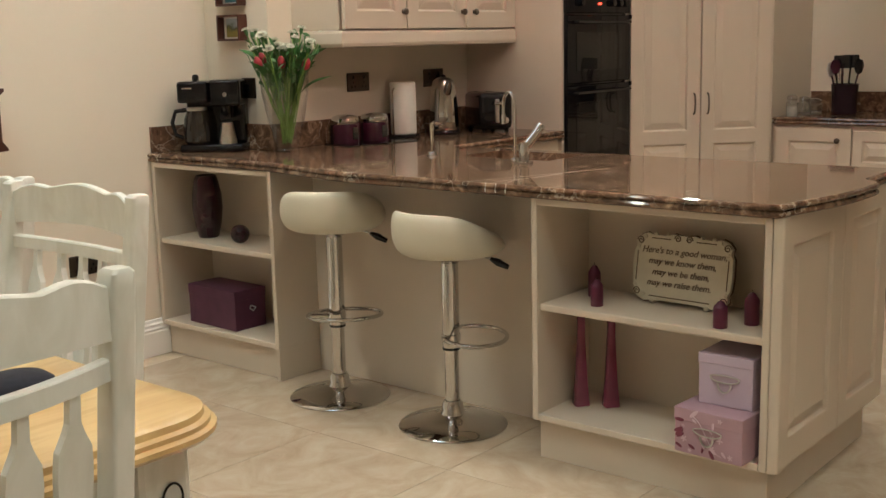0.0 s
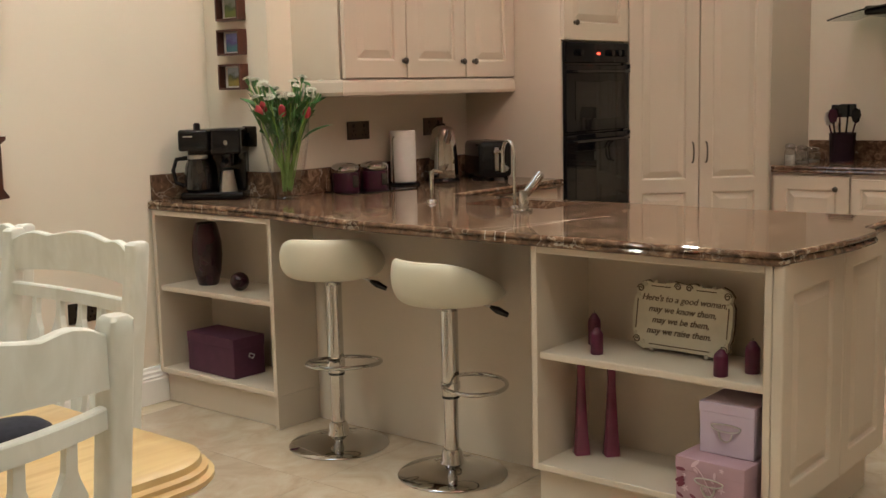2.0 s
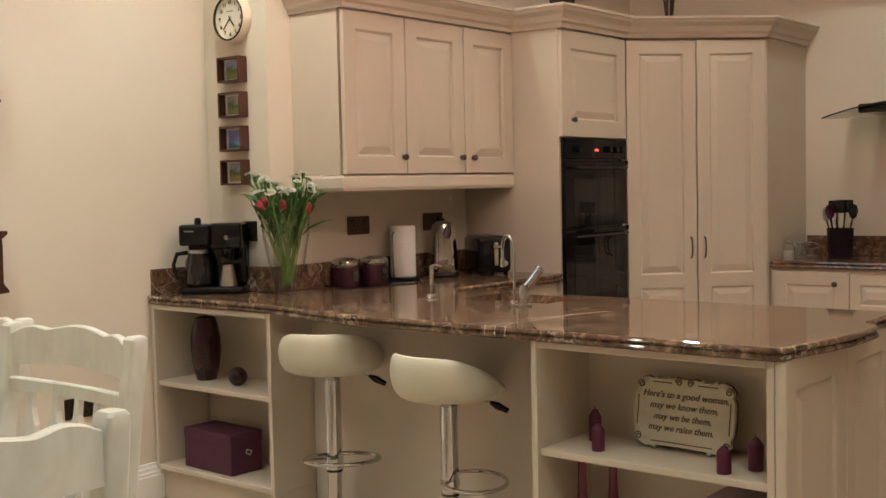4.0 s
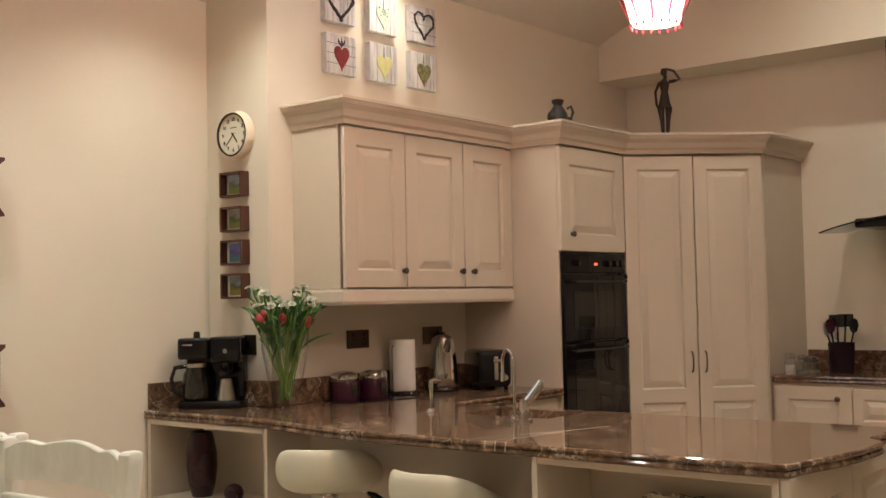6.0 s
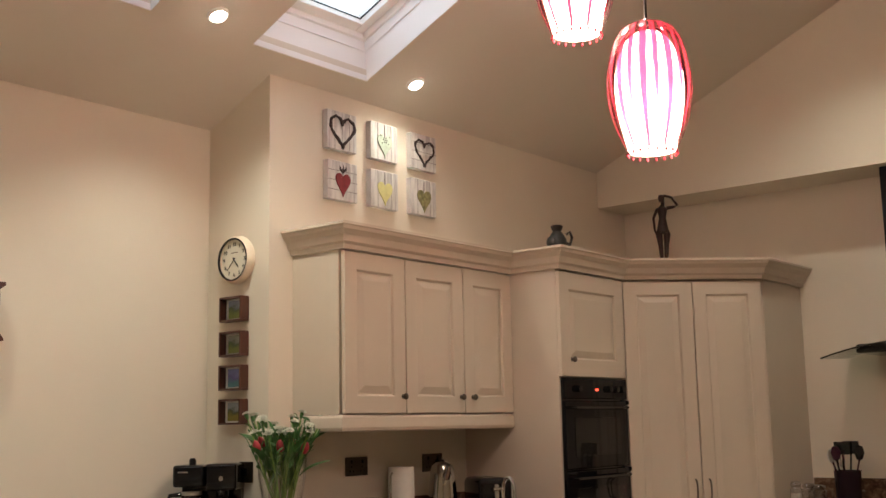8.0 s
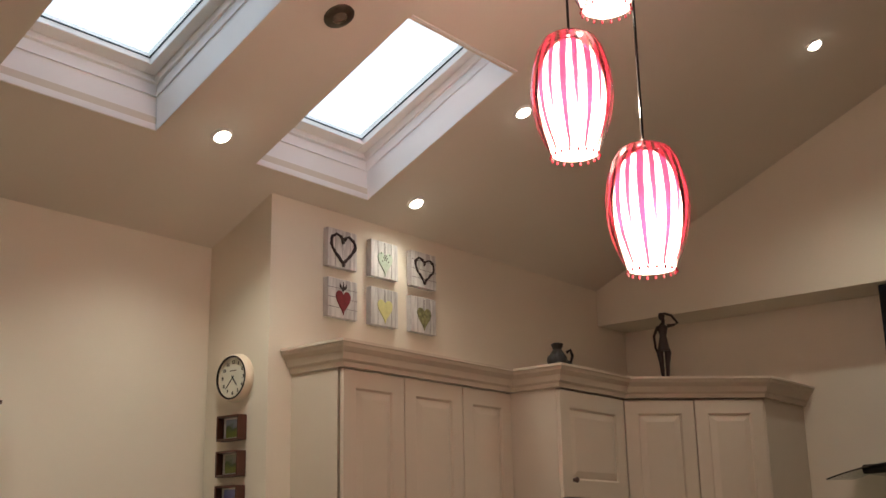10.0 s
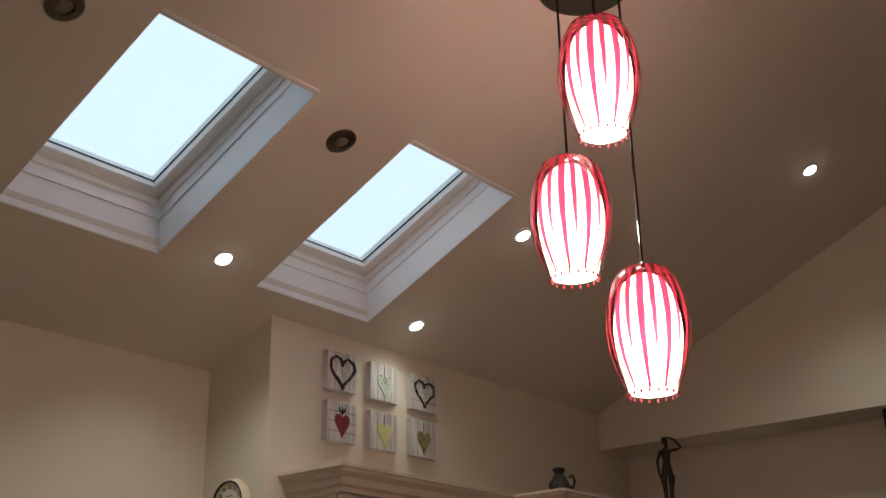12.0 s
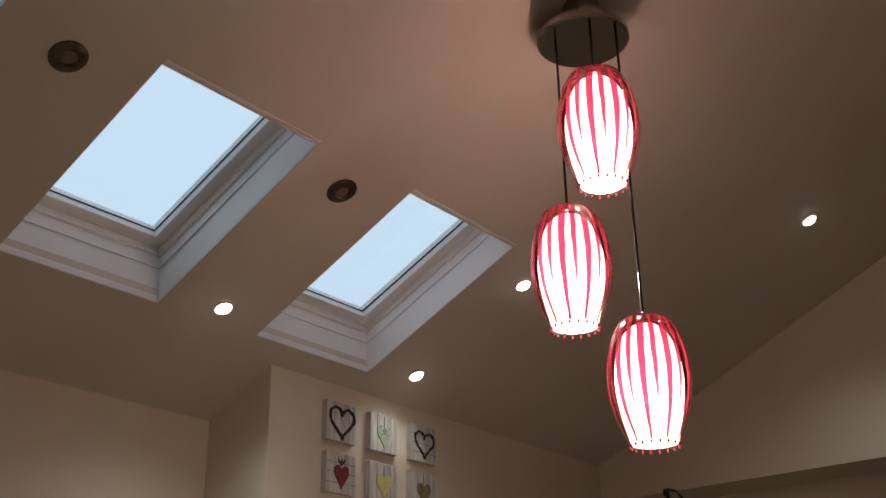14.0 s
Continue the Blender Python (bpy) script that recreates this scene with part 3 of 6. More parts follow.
for z0, z1 in ((0.415, 0.752), (0.005, 0.405)):
    dr = part("oven_door", box(0, OWD, -0.024, 0.0, z0, z1, 0.004), BLACK_GLASS, o, "black glass oven door")
    part("oven_window", box(0.085, OWD - 0.085, -0.0265, -0.0245, z0 + 0.06, z1 - 0.085, 0.001), material("smoked_glass", (0.02, 0.019, 0.017), 0.03, spec=0.3), dr)
    hb = tube([(0.05, -0.024, z1 - 0.035), (0.05, -0.055, z1 - 0.035), (OWD - 0.05, -0.055, z1 - 0.035), (OWD - 0.05, -0.024, z1 - 0.035)], 0.008, 8)
    part("handle", hb, BLACK, dr, "black bar handle", True)
    part("hinge_cap", box(OWD - 0.004, OWD + 0.010, -0.030, -0.010, z1 - 0.02, z1 + 0.002, 0.002), BLACK, dr)

# corner larder set across the corner
lar = thing("corner_larder", (5.307, 3.060, 0), -45, label="tall cream corner larder cupboard with two raised panel doors", category="cabinet")
LW = 0.785
bm = prism([(XO + 0.003, YT + 0.038), (5.880, 2.520), (5.890, 2.502), (XD - 0.001, 2.502), (XD - 0.001, YC - 0.001), (XO + 0.003, YC - 0.001)], 0.0, 2.125)
inv = pose(5.307, 3.060, 0, 0, 0, -45).inverted()
for v in bm.verts:
    v.co = inv @ v.co
part("body", bm, CREAM, lar)
dw = LW / 2 - 0.0075
for k in range(2):
    d = part("door", panel_door(dw, 1.962, 0.02, 0.07, split=0.66), CREAM, lar, m=pose(0.005 + k * (dw + 0.006), 0.0, 0.145))
    bow_handle(d, dw - 0.035 if k == 0 else 0.035, -0.02, 0.84, 0.11)

# cornice round the tops
CORN = [(0.0, 2.119), (0.012, 2.121), (0.016, 2.140), (0.030, 2.150), (0.040, 2.178), (0.062, 2.198), (0.068, 2.212), (0.074, 2.216), (0.074, 2.228), (0.0, 2.228)]
path = [(3.430, YC - 0.002), (3.430, YF - 0.018), (XT - 0.002, YF - 0.018), (XT - 0.002, YT - 0.018), (XO + 0.002, YT - 0.018), (5.853, 2.494), (XD - 0.002, 2.494)]
tagged(mesh_object("cornice", sweep(CORN, path), CREAM), "moulded cream cornice along the cupboard tops", "trim", kind="structure")
top_outline = [(3.434, YC - 0.002), (3.434, YF), (XT + 0.002, YF), (XT + 0.002, YT), (XO, YT), (5.853, 2.504), (XD - 0.004, 2.504), (XD - 0.004, YC - 0.004)]
tagged(mesh_object("cupboard_top", prism(top_outline, 2.127, 2.222), CREAM), "cream board closing the cupboard tops", "trim", kind="structure")

# ---- peninsula ----
XR, XL, XK = 2.840, 2.935, 3.165      # faces of the near and far open shelves, back panel of the knee space
ZP, ZW = 0.135, 0.862                 # plinth height, underside of the worktop


def shelf_unit(name, y_hi, y_lo, xf, shelf_z, plinth_back, label, deep):
    """Open shelves that face the dining side (towards -x)."""
    u = thing(name, (xf, y_hi, 0), -90, label=label, category="shelf unit")
    w, D, th = y_hi - y_lo, deep, 0.022
    part("side_panel", box(0, th, 0, D, ZP, ZW, 0.002), CREAM, u)
    part("side_panel", box(w - th, w, 0, D, ZP, ZW, 0.002), CREAM, u)
    part("base_panel", box(th, w - th, 0.0005, D, ZP, ZP + 0.022, 0.002), CREAM, u)
    part("top_panel", box(th, w - th, 0.0005, D, ZW - 0.022, ZW - 0.001, 0.002), CREAM, u)
    part("back_panel", box(th, w - th, D - 0.012, D, ZP + 0.022, ZW - 0.022), CREAM, u)
    part("shelf", box(th + 0.001, w - th - 0.001, 0.012, D - 0.013, shelf_z - 0.024, shelf_z, 0.005, None, 2), CREAM, u)
    part("plinth", box(0.008, w - 0.008, plinth_back, D, 0.0, ZP - 0.0005, 0.001), CREAM, u)
    return u


near_unit = shelf_unit("shelf_unit", 1.985, 1.193, XR, 0.522, 0.032, "cream open shelf unit with one shelf under the worktop", 0.32)
far_unit = shelf_unit("shelf_unit", 4.070, 3.300, XL, 0.527, 0.032, "cream open shelf unit fitted against the dining wall", 0.30)
kp = thing("knee_panel", (XK, 3.300, 0), -90, label="cream back panel of the breakfast bar knee space", category="panel")
part("board", box(0.001, 1.314, 0.0, 0.02, 0.0, ZW, 0.001), CREAM, kp)
part("return_board", box(-0.020, -0.0005, -(XK - XL) + 0.002, 0.30, 0.0, ZP), CREAM, kp)
end = thing("end_panel", (2.842, 1.171, 0), 0, label="cream end panel of the breakfast bar with two raised panels", category="panel")
EW = 0.885
part("left_panel", panel_door(EW / 2 + 0.035, ZW - ZP, 0.022, 0.085), CREAM, end, m=pose(0, 0.018, ZP))
part("right_panel", panel_door(EW / 2 - 0.037, ZW - ZP, 0.022, 0.07), CREAM, end, m=pose(EW / 2 + 0.037, 0.018, ZP))
part("corner_post", box(-0.001, 0.045, -0.012, 0.0215, ZP, ZW, 0.006, None, 2), CREAM, end)
part("plinth", box(0.04, EW - 0.06, 0.034, 0.05, 0.0, ZP - 0.001), CREAM, end)
# kitchen side of the peninsula and the run under the kitchen wall
base = thing("base_cabinet", (3.20, 1.24, 0), 0, label="cream base cupboards on the kitchen side of the breakfast bar", category="cabinet")
part("body", box(0.0, 0.53, 0.0, 1.05, ZP, ZW - 0.004, 0.002), CREAM, base)
part("body_rear", box(0.0, 0.53, 1.55, 1.78, ZP, ZW - 0.004, 0.002), CREAM, base)
part("plinth", box(0.0, 0.48, 0.0, 1.78, 0, ZP), CREAM, base)
run = thing("base_cabinet", (3.74, 3.10, 0), 0, label="cream base cupboards under the kitchen wall", category="cabinet")
part("body", box(0.0, XT - 3.742, 0.0, YC - 3.102, ZP, ZW - 0.004, 0.002), CREAM, run)
part("door", panel_door(0.44, ZW - ZP - 0.01, 0.02, 0.07), CREAM, run, m=pose(0.02, 0, ZP + 0.004))
part("door", panel_door(0.44, ZW - ZP - 0.01, 0.02, 0.07), CREAM, run, m=pose(0.47, 0, ZP + 0.004))
part("plinth", box(0.0, XT - 3.742, 0.06, 0.4, 0, ZP), CREAM, run)

from mathutils.geometry import tessellate_polygon


def smoothstep(a, b, x):
    k = min(1.0, max(0.0, (x - a) / (b - a)))
    return k * k * (3 - 2 * k)


def worktop_outline():
    pts = []
    for i in range(41):                                   # dining side: straight, then swelling out over the stools
        y = 4.078 - i * (4.078 - 1.205) / 40
        x = 2.925 - 0.105 * smoothstep(3.42, 2.72, y)
        pts.append((x, y))
    pts += [(2.824, 1.178), (2.842, 1.160), (2.870, 1.156)]
    for i in range(1, 13):                                # bowed end
        k = i / 12
        pts.append((2.87 + 0.50 * k, 1.156 - 0.062 * math.sin(math.pi * 0.5 * min(1, k * 1.25)) ** 1.2))
    pts += [(3.405, 1.098), (3.432, 1.110), (3.450, 1.130), (3.462, 1.148), (3.482, 1.158), (3.51, 1.160), (3.77, 1.160), (3.785, 1.164), (3.79, 1.18)]
    pts += [(3.79, 3.05), (XT - 0.002, 3.05), (XT - 0.002, YC - 0.002), (XB - 0.002, YC - 0.002), (XB - 0.002, YA - 0.002)]
    return pts


def inset(pts, d):
    n, out = len(pts), []
    for i in range(n):
        p, a, b = Vector(pts[i]), Vector(pts[i - 1]), Vector(pts[(i + 1) % n])
        d0, d1 = (p - a).normalized(), (b - p).normalized()
        n0, n1 = Vector((-d0.y, d0.x)), Vector((-d1.y, d1.x))
        mt = (n0 + n1).normalized()
        out.append(tuple(p + mt * d / max(0.4, mt.dot(n0))))
    return out


SINK = [(3.455, 2.335), (3.715, 2.335), (3.715, 2.74), (3.455, 2.74)]


def stone_slab(outline, z0, z1, hole=None):
    """A slab with a double-bead moulded edge."""
    th = z1 - z0
    prof = [(0.010, 0.0), (0.003, 0.10), (0.001, 0.25), (0.004, 0.42), (0.0085, 0.50), (0.004, 0.58), (0.0, 0.75), (0.003, 0.92), (0.009, 1.0)]
    bm = bmesh.new()
    rings = [[bm.verts.new((x, y, z0 + th * f)) for x, y in inset(outline, d)] for d, f in prof]
    n = len(outline)
    for a, b in zip(rings, rings[1:]):
        for i in range(n):
            bm.faces.new((a[i], a[(i + 1) % n], b[(i + 1) % n], b[i]))
    loops = []
    for ring, z in ((rings[0], z0), (rings[-1], z1)):
        hv = [bm.verts.new((x, y, z)) for x, y in hole] if hole else []
        allv = ring + hv
        polys = [[v.co.to_3d() for v in ring]] + ([[v.co.to_3d() for v in hv]] if hv else [])
        for tri in tessellate_polygon(polys):
            if len(set(tri)) == 3:
                bm.faces.new([allv[k] for k in tri])
        loops.append(hv)
    if hole:
        for i in range(len(hole)):
            j = (i + 1) % len(hole)
            bm.faces.new((loops[0][i], loops[0][j], loops[1][j], loops[1][i]))
    return bm


wt = thing("worktop", label="polished brown marble worktop with a curved moulded edge", category="worktop")
part("slab", stone_slab(worktop_outline(), ZW, 0.900, SINK), GRANITE, wt)
VEIN = material("white_marble_vein", (0.70, 0.64, 0.56), 0.05, vary=0.15, scale=40)


def vein(points, width):
    """A pale crooked vein in the polished top, as a sliver let into the stone."""
    rg = random.Random(round(points[0][1] * 1000))
    way = []
    for (xa, ya), (xb, yb) in zip(points, points[1:]):
        way += [(xa + (xb - xa) * i / 6 + rg.uniform(-0.003, 0.003), ya + (yb - ya) * i / 6 + rg.uniform(-0.003, 0.003)) for i in range(6)]
    way.append(points[-1])
    wide = [width * rg.uniform(0.4, 1.0) for _ in way]
    part("vein", prism([(x, y + w) for (x, y), w in zip(way, wide)] + [(x, y - w) for (x, y), w in reversed(list(zip(way, wide)))], 0.8990, 0.9003), VEIN, wt, "thin white vein")


vein([(2.835, 2.225), (3.06, 2.125), (3.36, 2.010)], 0.0022)
vein([(2.832, 2.130), (2.900, 2.135), (3.000, 2.090), (3.20, 2.065)], 0.0026)
vein([(2.832, 2.085), (2.890, 2.100), (2.960, 2.108)], 0.0030)
for y in (2.150, 2.070, 2.110):          # the veins run over the moulded edge
    part("vein", tube([(2.8275, y, 0.8995), (2.8215, y - 0.004, 0.892), (2.8255, y + 0.003, 0.881), (2.821, y - 0.002, 0.872)], 0.0022, 5), VEIN, wt, "white vein across the edge")
UPH = 0.113
part("upstand", box(2.945, XB - 0.003, YA - 0.022, YA - 0.001, 0.9005, 0.9 + UPH, 0.002), GRANITE, wt)
part("upstand", box(XB - 0.022, XB - 0.001, YC - 0.020, YA - 0.023, 0.9005, 0.9 + UPH, 0.002), GRANITE, wt)
part("upstand", box(XB, XT - 0.003, YC - 0.022, YC - 0.001, 0.9005, 0.9 + UPH, 0.002), GRANITE, wt)

# hob-side run
side = thing("base_cabinet", (5.90, 2.495, 0), -90, label="cream base cupboards and drawers on the hob wall", category="cabinet")
part("body", box(0.0, 2.6, 0.003, XD - 5.902, ZP, ZW - 0.001), CREAM, side)
part("plinth", box(0.0, 2.6, 0.05, 0.30, 0, ZP), CREAM, side)
d = part("door", panel_door(0.415, ZW - ZP - 0.02, 0.02, 0.07), CREAM, side, m=pose(0.022, 0, ZP + 0.004))
knob(d, 0.345, -0.02, ZW - ZP - 0.085)
for c in range(3):
    zz = [ZP + 0.004, 0.40, 0.62, ZW - 0.022]
    for r in range(3):
        dd = part("drawer_front", panel_door(0.60, zz[r + 1] - zz[r] - 0.005, 0.02, 0.05), CREAM, side, m=pose(0.445 + c * 0.605, 0, zz[r]))
        bow_handle(dd, 0.30, -0.02, (zz[r + 1] - zz[r]) / 2, 0.16, False)
wt2 = thing("worktop", label="polished brown marble worktop along the hob wall", category="worktop")
part("slab", stone_slab([(5.872, 2.49), (5.872, -0.1), (XD - 0.002, -0.1), (XD - 0.002, 2.49)], ZW, 0.900), GRANITE, wt2)
part("upstand", box(XD - 0.022, XD - 0.001, -0.1, 2.49, 0.9005, 0.9 + UPH, 0.002), GRANITE, wt2)

# ---- dining set ----
CHALK = wood("distressed_white_paint", (0.76, 0.76, 0.71), (0.66, 0.655, 0.59), 0.42, 1.0, (6, 6, 2.5))
PINE = wood("varnished_pine", (0.68, 0.49, 0.22), (0.55, 0.35, 0.14), 0.3, 1.0, (2, 9, 9), 0.4)
NAVY = material("navy_cloth", (0.012, 0.012, 0.022), 0.85, vary=0.3, scale=60, bump=0.3, bump_scale=300)
RED = material("red_cloth", (0.30, 0.02, 0.02), 0.8, vary=0.15, scale=50)


def turned_corner(x0, x1, y0, y1, r, n=8):
    pts = []
    for cx, cy, a0 in ((x1 - r, y1 - r, 0), (x0 + r, y1 - r, 90), (x0 + r, y0 + r, 180), (x1 - r, y0 + r, 270)):
        for i in range(n + 1):
            a = radians(a0 + 90 * i / n)
            pts.append((cx + r * math.cos(a), cy + r * math.sin(a)))
    return pts


def layered(profile, x0, x1, y0, y1, r):
    """A table top: rounded rectangle stacked through (outset, height) steps."""
    bm = bmesh.new()
    rings = [[bm.verts.new((x, y, z)) for x, y in turned_corner(x0 - o, x1 + o, y0 - o, y1 + o, r + o)] for o, z in profile]
    for a, b in zip(rings, rings[1:]):
        for i in range(len(a)):
            bm.faces.new((a[i], a[(i + 1) % len(a)], b[(i + 1) % len(b)], b[i]))
    bm.faces.new(rings[0])
    bm.faces.new(rings[-1])
    return bm


TX, TY = 1.170, 1.40
table = thing("dining_table", (0, 0, 0), label="pine topped dining table with moulded edge and white painted base", category="table")
part("tabletop", layered([(0.0, 0.712), (0.022, 0.714), (0.030, 0.722), (0.030, 0.730), (0.020, 0.734), (0.020, 0.742), (0.010, 0.746), (0.008, 0.757), (0.0, 0.760)], -0.85, TX - 0.03, TY + 0.03, 2.32, 0.10), PINE, table, "varnished pine top with stepped edge", True)
part("apron", box(-0.73, TX - 0.14, TY + 0.11, TY + 0.14, 0.60, 0.711, 0.002), CHALK, table)
part("apron", box(-0.73, TX - 0.14, 2.21, 2.24, 0.60, 0.711, 0.002), CHALK, table)
part("apron", box(TX - 0.14, TX - 0.115, TY + 0.17, 2.18, 0.60, 0.711, 0.002), CHALK, table)
for lx, ly in ((TX - 0.125, TY + 0.125), (TX - 0.125, 2.215), (-0.76, TY + 0.125), (-0.76, 2.215)):
    lg = part("leg", bmesh.new(), CHALK, table)
    bm = bmesh.new()
    prof = [(0.054, 0.711), (0.054, 0.56), (0.046, 0.54), (0.050, 0.50), (0.038, 0.30), (0.030, 0.08), (0.036, 0.05), (0.030, 0.0)]
    rings = []
    for r, z in prof:
        q = turned_corner(lx - r, lx + r, ly - r, ly + r, r * 0.25, 2)
        rings.append([bm.verts.new((x, y, z)) for x, y in q])
    for a, b in zip(rings, rings[1:]):
        for i in range(len(a)):
            bm.faces.new((a[i], a[(i + 1) % len(a)], b[(i + 1) % len(b)], b[i]))
    bm.faces.new(rings[0])
    bm.faces.new(rings[-1])
    bmesh.ops.recalc_face_normals(bm, faces=bm.faces)
    bm.to_mesh(lg.data)
    bm.free()
part("iron_ring", tube([(TX - 0.115 + 0.020 * math.cos(a), TY + 0.068, 0.612 + 0.026 * math.sin(a)) for a in [2 * math.pi * i / 20 for i in range(20)]], 0.0022, 6, None, True), BLACK, table, "thin black iron ring", True)


def chair(name="dining_chair"):
    """Slat-backed country chair; its back stands on y = 0, the seat goes towards +y, x runs from -0.255 to 0.255."""
    c = thing(name, label="distressed white painted wooden dining chair with shaped back slats", category="chair", group="dining chairs")
    hw = 0.262
    for s in (-1, 1):
        pts = [(0.0, 0.0), (0.05, 0.40), (0.045, 0.50), (0.022, 0.72), (-0.003, 0.90), (-0.02, 1.02)]
        bm = bmesh.new()
        rings = []
        for i, (yy, z) in enumerate(pts + [(-0.021, 1.041), (-0.022, 1.047)]):
            wx = 0.0185 if i < 7 else 0.0135
            wy = 0.023 if 0 < i < 5 else 0.021 if i < 7 else 0.016
            q = turned_corner(s * hw - s * 0.016 - wx, s * hw - s * 0.016 + wx, yy - wy, yy + wy, 0.007, 3)
            rings.append([bm.verts.new((x, y, z)) for x, y in q])
        for a, b in zip(rings, rings[1:]):
            for i in range(len(a)):
                bm.faces.new((a[i], a[(i + 1) % len(a)], b[(i + 1) % len(b)], b[i]))
        bm.faces.new(rings[0])
        bm.faces.new(rings[-1])
        part("back_post", bm, CHALK, c, smooth=True)
        part("front_leg", lathe([(0.014, 0.0), (0.020, 0.05), (0.016, 0.12), (0.021, 0.30), (0.018, 0.36), (0.022, 0.40), (0.022, 0.44)], 14, None, (s * 0.215, 0.40, 0)), CHALK, c, smooth=True)
        part("side_stretcher", tube([(s * 0.235, 0.02, 0.22), (s * 0.215, 0.39, 0.20)], 0.011, 8), CHALK, c, smooth=True)
    # seat
    part("seat", layered([(0.0, 0.432), (0.010, 0.438), (0.012, 0.452), (0.004, 0.464), (-0.012, 0.468)], -0.235, 0.235, 0.03, 0.45, 0.05), CHALK, c, smooth=True)

    def bow(x):
        return -0.034 * (1 - (x / 0.235) ** 2)

    def rail(top, low, name, thick, lean):
        bm = bmesh.new()
        n = 28
        rows = []
        for i in range(n + 1):
            x = -0.236 + 0.472 * i / n
            zt, zl = top(x), low(x)
            y = bow(x) + lean
            rows.append([bm.verts.new(q) for q in ((x, y - thick / 2, zl), (x, y - thick / 2, zt - 0.003), (x, y - thick / 2 + 0.003, zt), (x, y + thick / 2 - 0.003, zt), (x, y + thick / 2, zt - 0.003), (x, y + thick / 2, zl))])
        for a, b in zip(rows, rows[1:]):
            for k in range(6):
                bm.faces.new((a[k], a[(k + 1) % 6], b[(k + 1) % 6], b[k]))
        bm.faces.new(rows[0])
        bm.faces.new(rows[-1])
        part(name, bm, CHALK, c, smooth=True)

    def crest(x):
        u = abs(x) / 0.236
        return 1.036 + 0.016 * math.cos(u * math.pi) * (1 if u < 0.5 else 0.2) + 0.010 * math.exp(-((u - 0.70) / 0.16) ** 2) - 0.012 * max(0, u - 0.85) / 0.15

    rail(crest, lambda x: 0.948 - 0.010 * (abs(x) / 0.236) ** 2 + 0.01, "top_rail", 0.020, -0.014)
    rail(lambda x: 0.922 - 0.006 * (1 - (x / 0.236) ** 2), lambda x: 0.892 - 0.006 * (1 - (x / 0.236) ** 2), "middle_rail", 0.020, -0.004)
    rail(lambda x: 0.575, lambda x: 0.535, "lower_rail", 0.020, 0.040)
    for k in range(5):
        x = -0.164 + 0.082 * k
        prof = [(0.530, 0.013), (0.60, 0.016), (0.70, 0.026), (0.785, 0.027), (0.812, 0.025), (0.835, 0.014), (0.850, 0.009), (0.892, 0.008)]
        out = [(x + w, z) for z, w in prof] + [(x - w, z) for z, w in reversed(prof)]
        y = bow(x)
        bm = board(out, y - 0.007, y + 0.007)
        for v in bm.verts:
            v.co.y += 0.040 - (v.co.z - 0.53) / 0.36 * 0.044
        part("splat", bm, CHALK, c)
    return c


c1 = chair()
c1.matrix_basis = pose(0.608, 1.300, 0.014)
copy_thing(c1, pose(1.372, 2.235, 0, 0, 0, 90))
copy_thing(c1, pose(1.40, 2.775, 0, 0, 0, 97))

cap = thing("baseball_cap", (0.968, 1.772, 0.7605), -20, label="dark navy cap with a red brim edge lying on the table", category="cap")
part("crown", lathe([(0.082, 0.0), (0.083, 0.018), (0.077, 0.042), (0.058, 0.062), (0.030, 0.072), (0.0, 0.075)], 28), NAVY, cap, smooth=True)
part("brim", prism([(0.085 * math.cos(a), -0.03 - 0.10 * math.sin(a)) for a in [math.pi * i / 14 for i in range(15)]], 0.004, 0.009), NAVY, cap)
part("brim_edge", tube([(0.086 * math.cos(a), -0.03 - 0.101 * math.sin(a), 0.007) for a in [math.pi * i / 14 for i in range(15)]], 0.0065, 6), RED, cap, "red piping", True)
part("badge", tube([(-0.035 + 0.0035 * i, -0.0835 + 0.00008 * (i - 5) ** 2, 0.030 + 0.008 * math.sin(i * 0.9)) for i in range(6)], 0.002, 6), WHITE, cap, "plain white stitched mark", True)
cap.scale = (0.80, 0.80, 0.55)
pouch = thing("cloth_pouch", (0.630, 1.680, 0.7605), 15, label="dark navy folded cloth pouch on the table", category="pouch")
part("body", box(-0.10, 0.045, -0.06, 0.06, 0.0, 0.075, 0.022, None, 4), NAVY, pouch, smooth=True)

# ---- bar stools ----
LEATHER = material("cream_leather", (0.62, 0.58, 0.46), 0.42, vary=0.04, scale=6, bump=0.12, bump_scale=140)


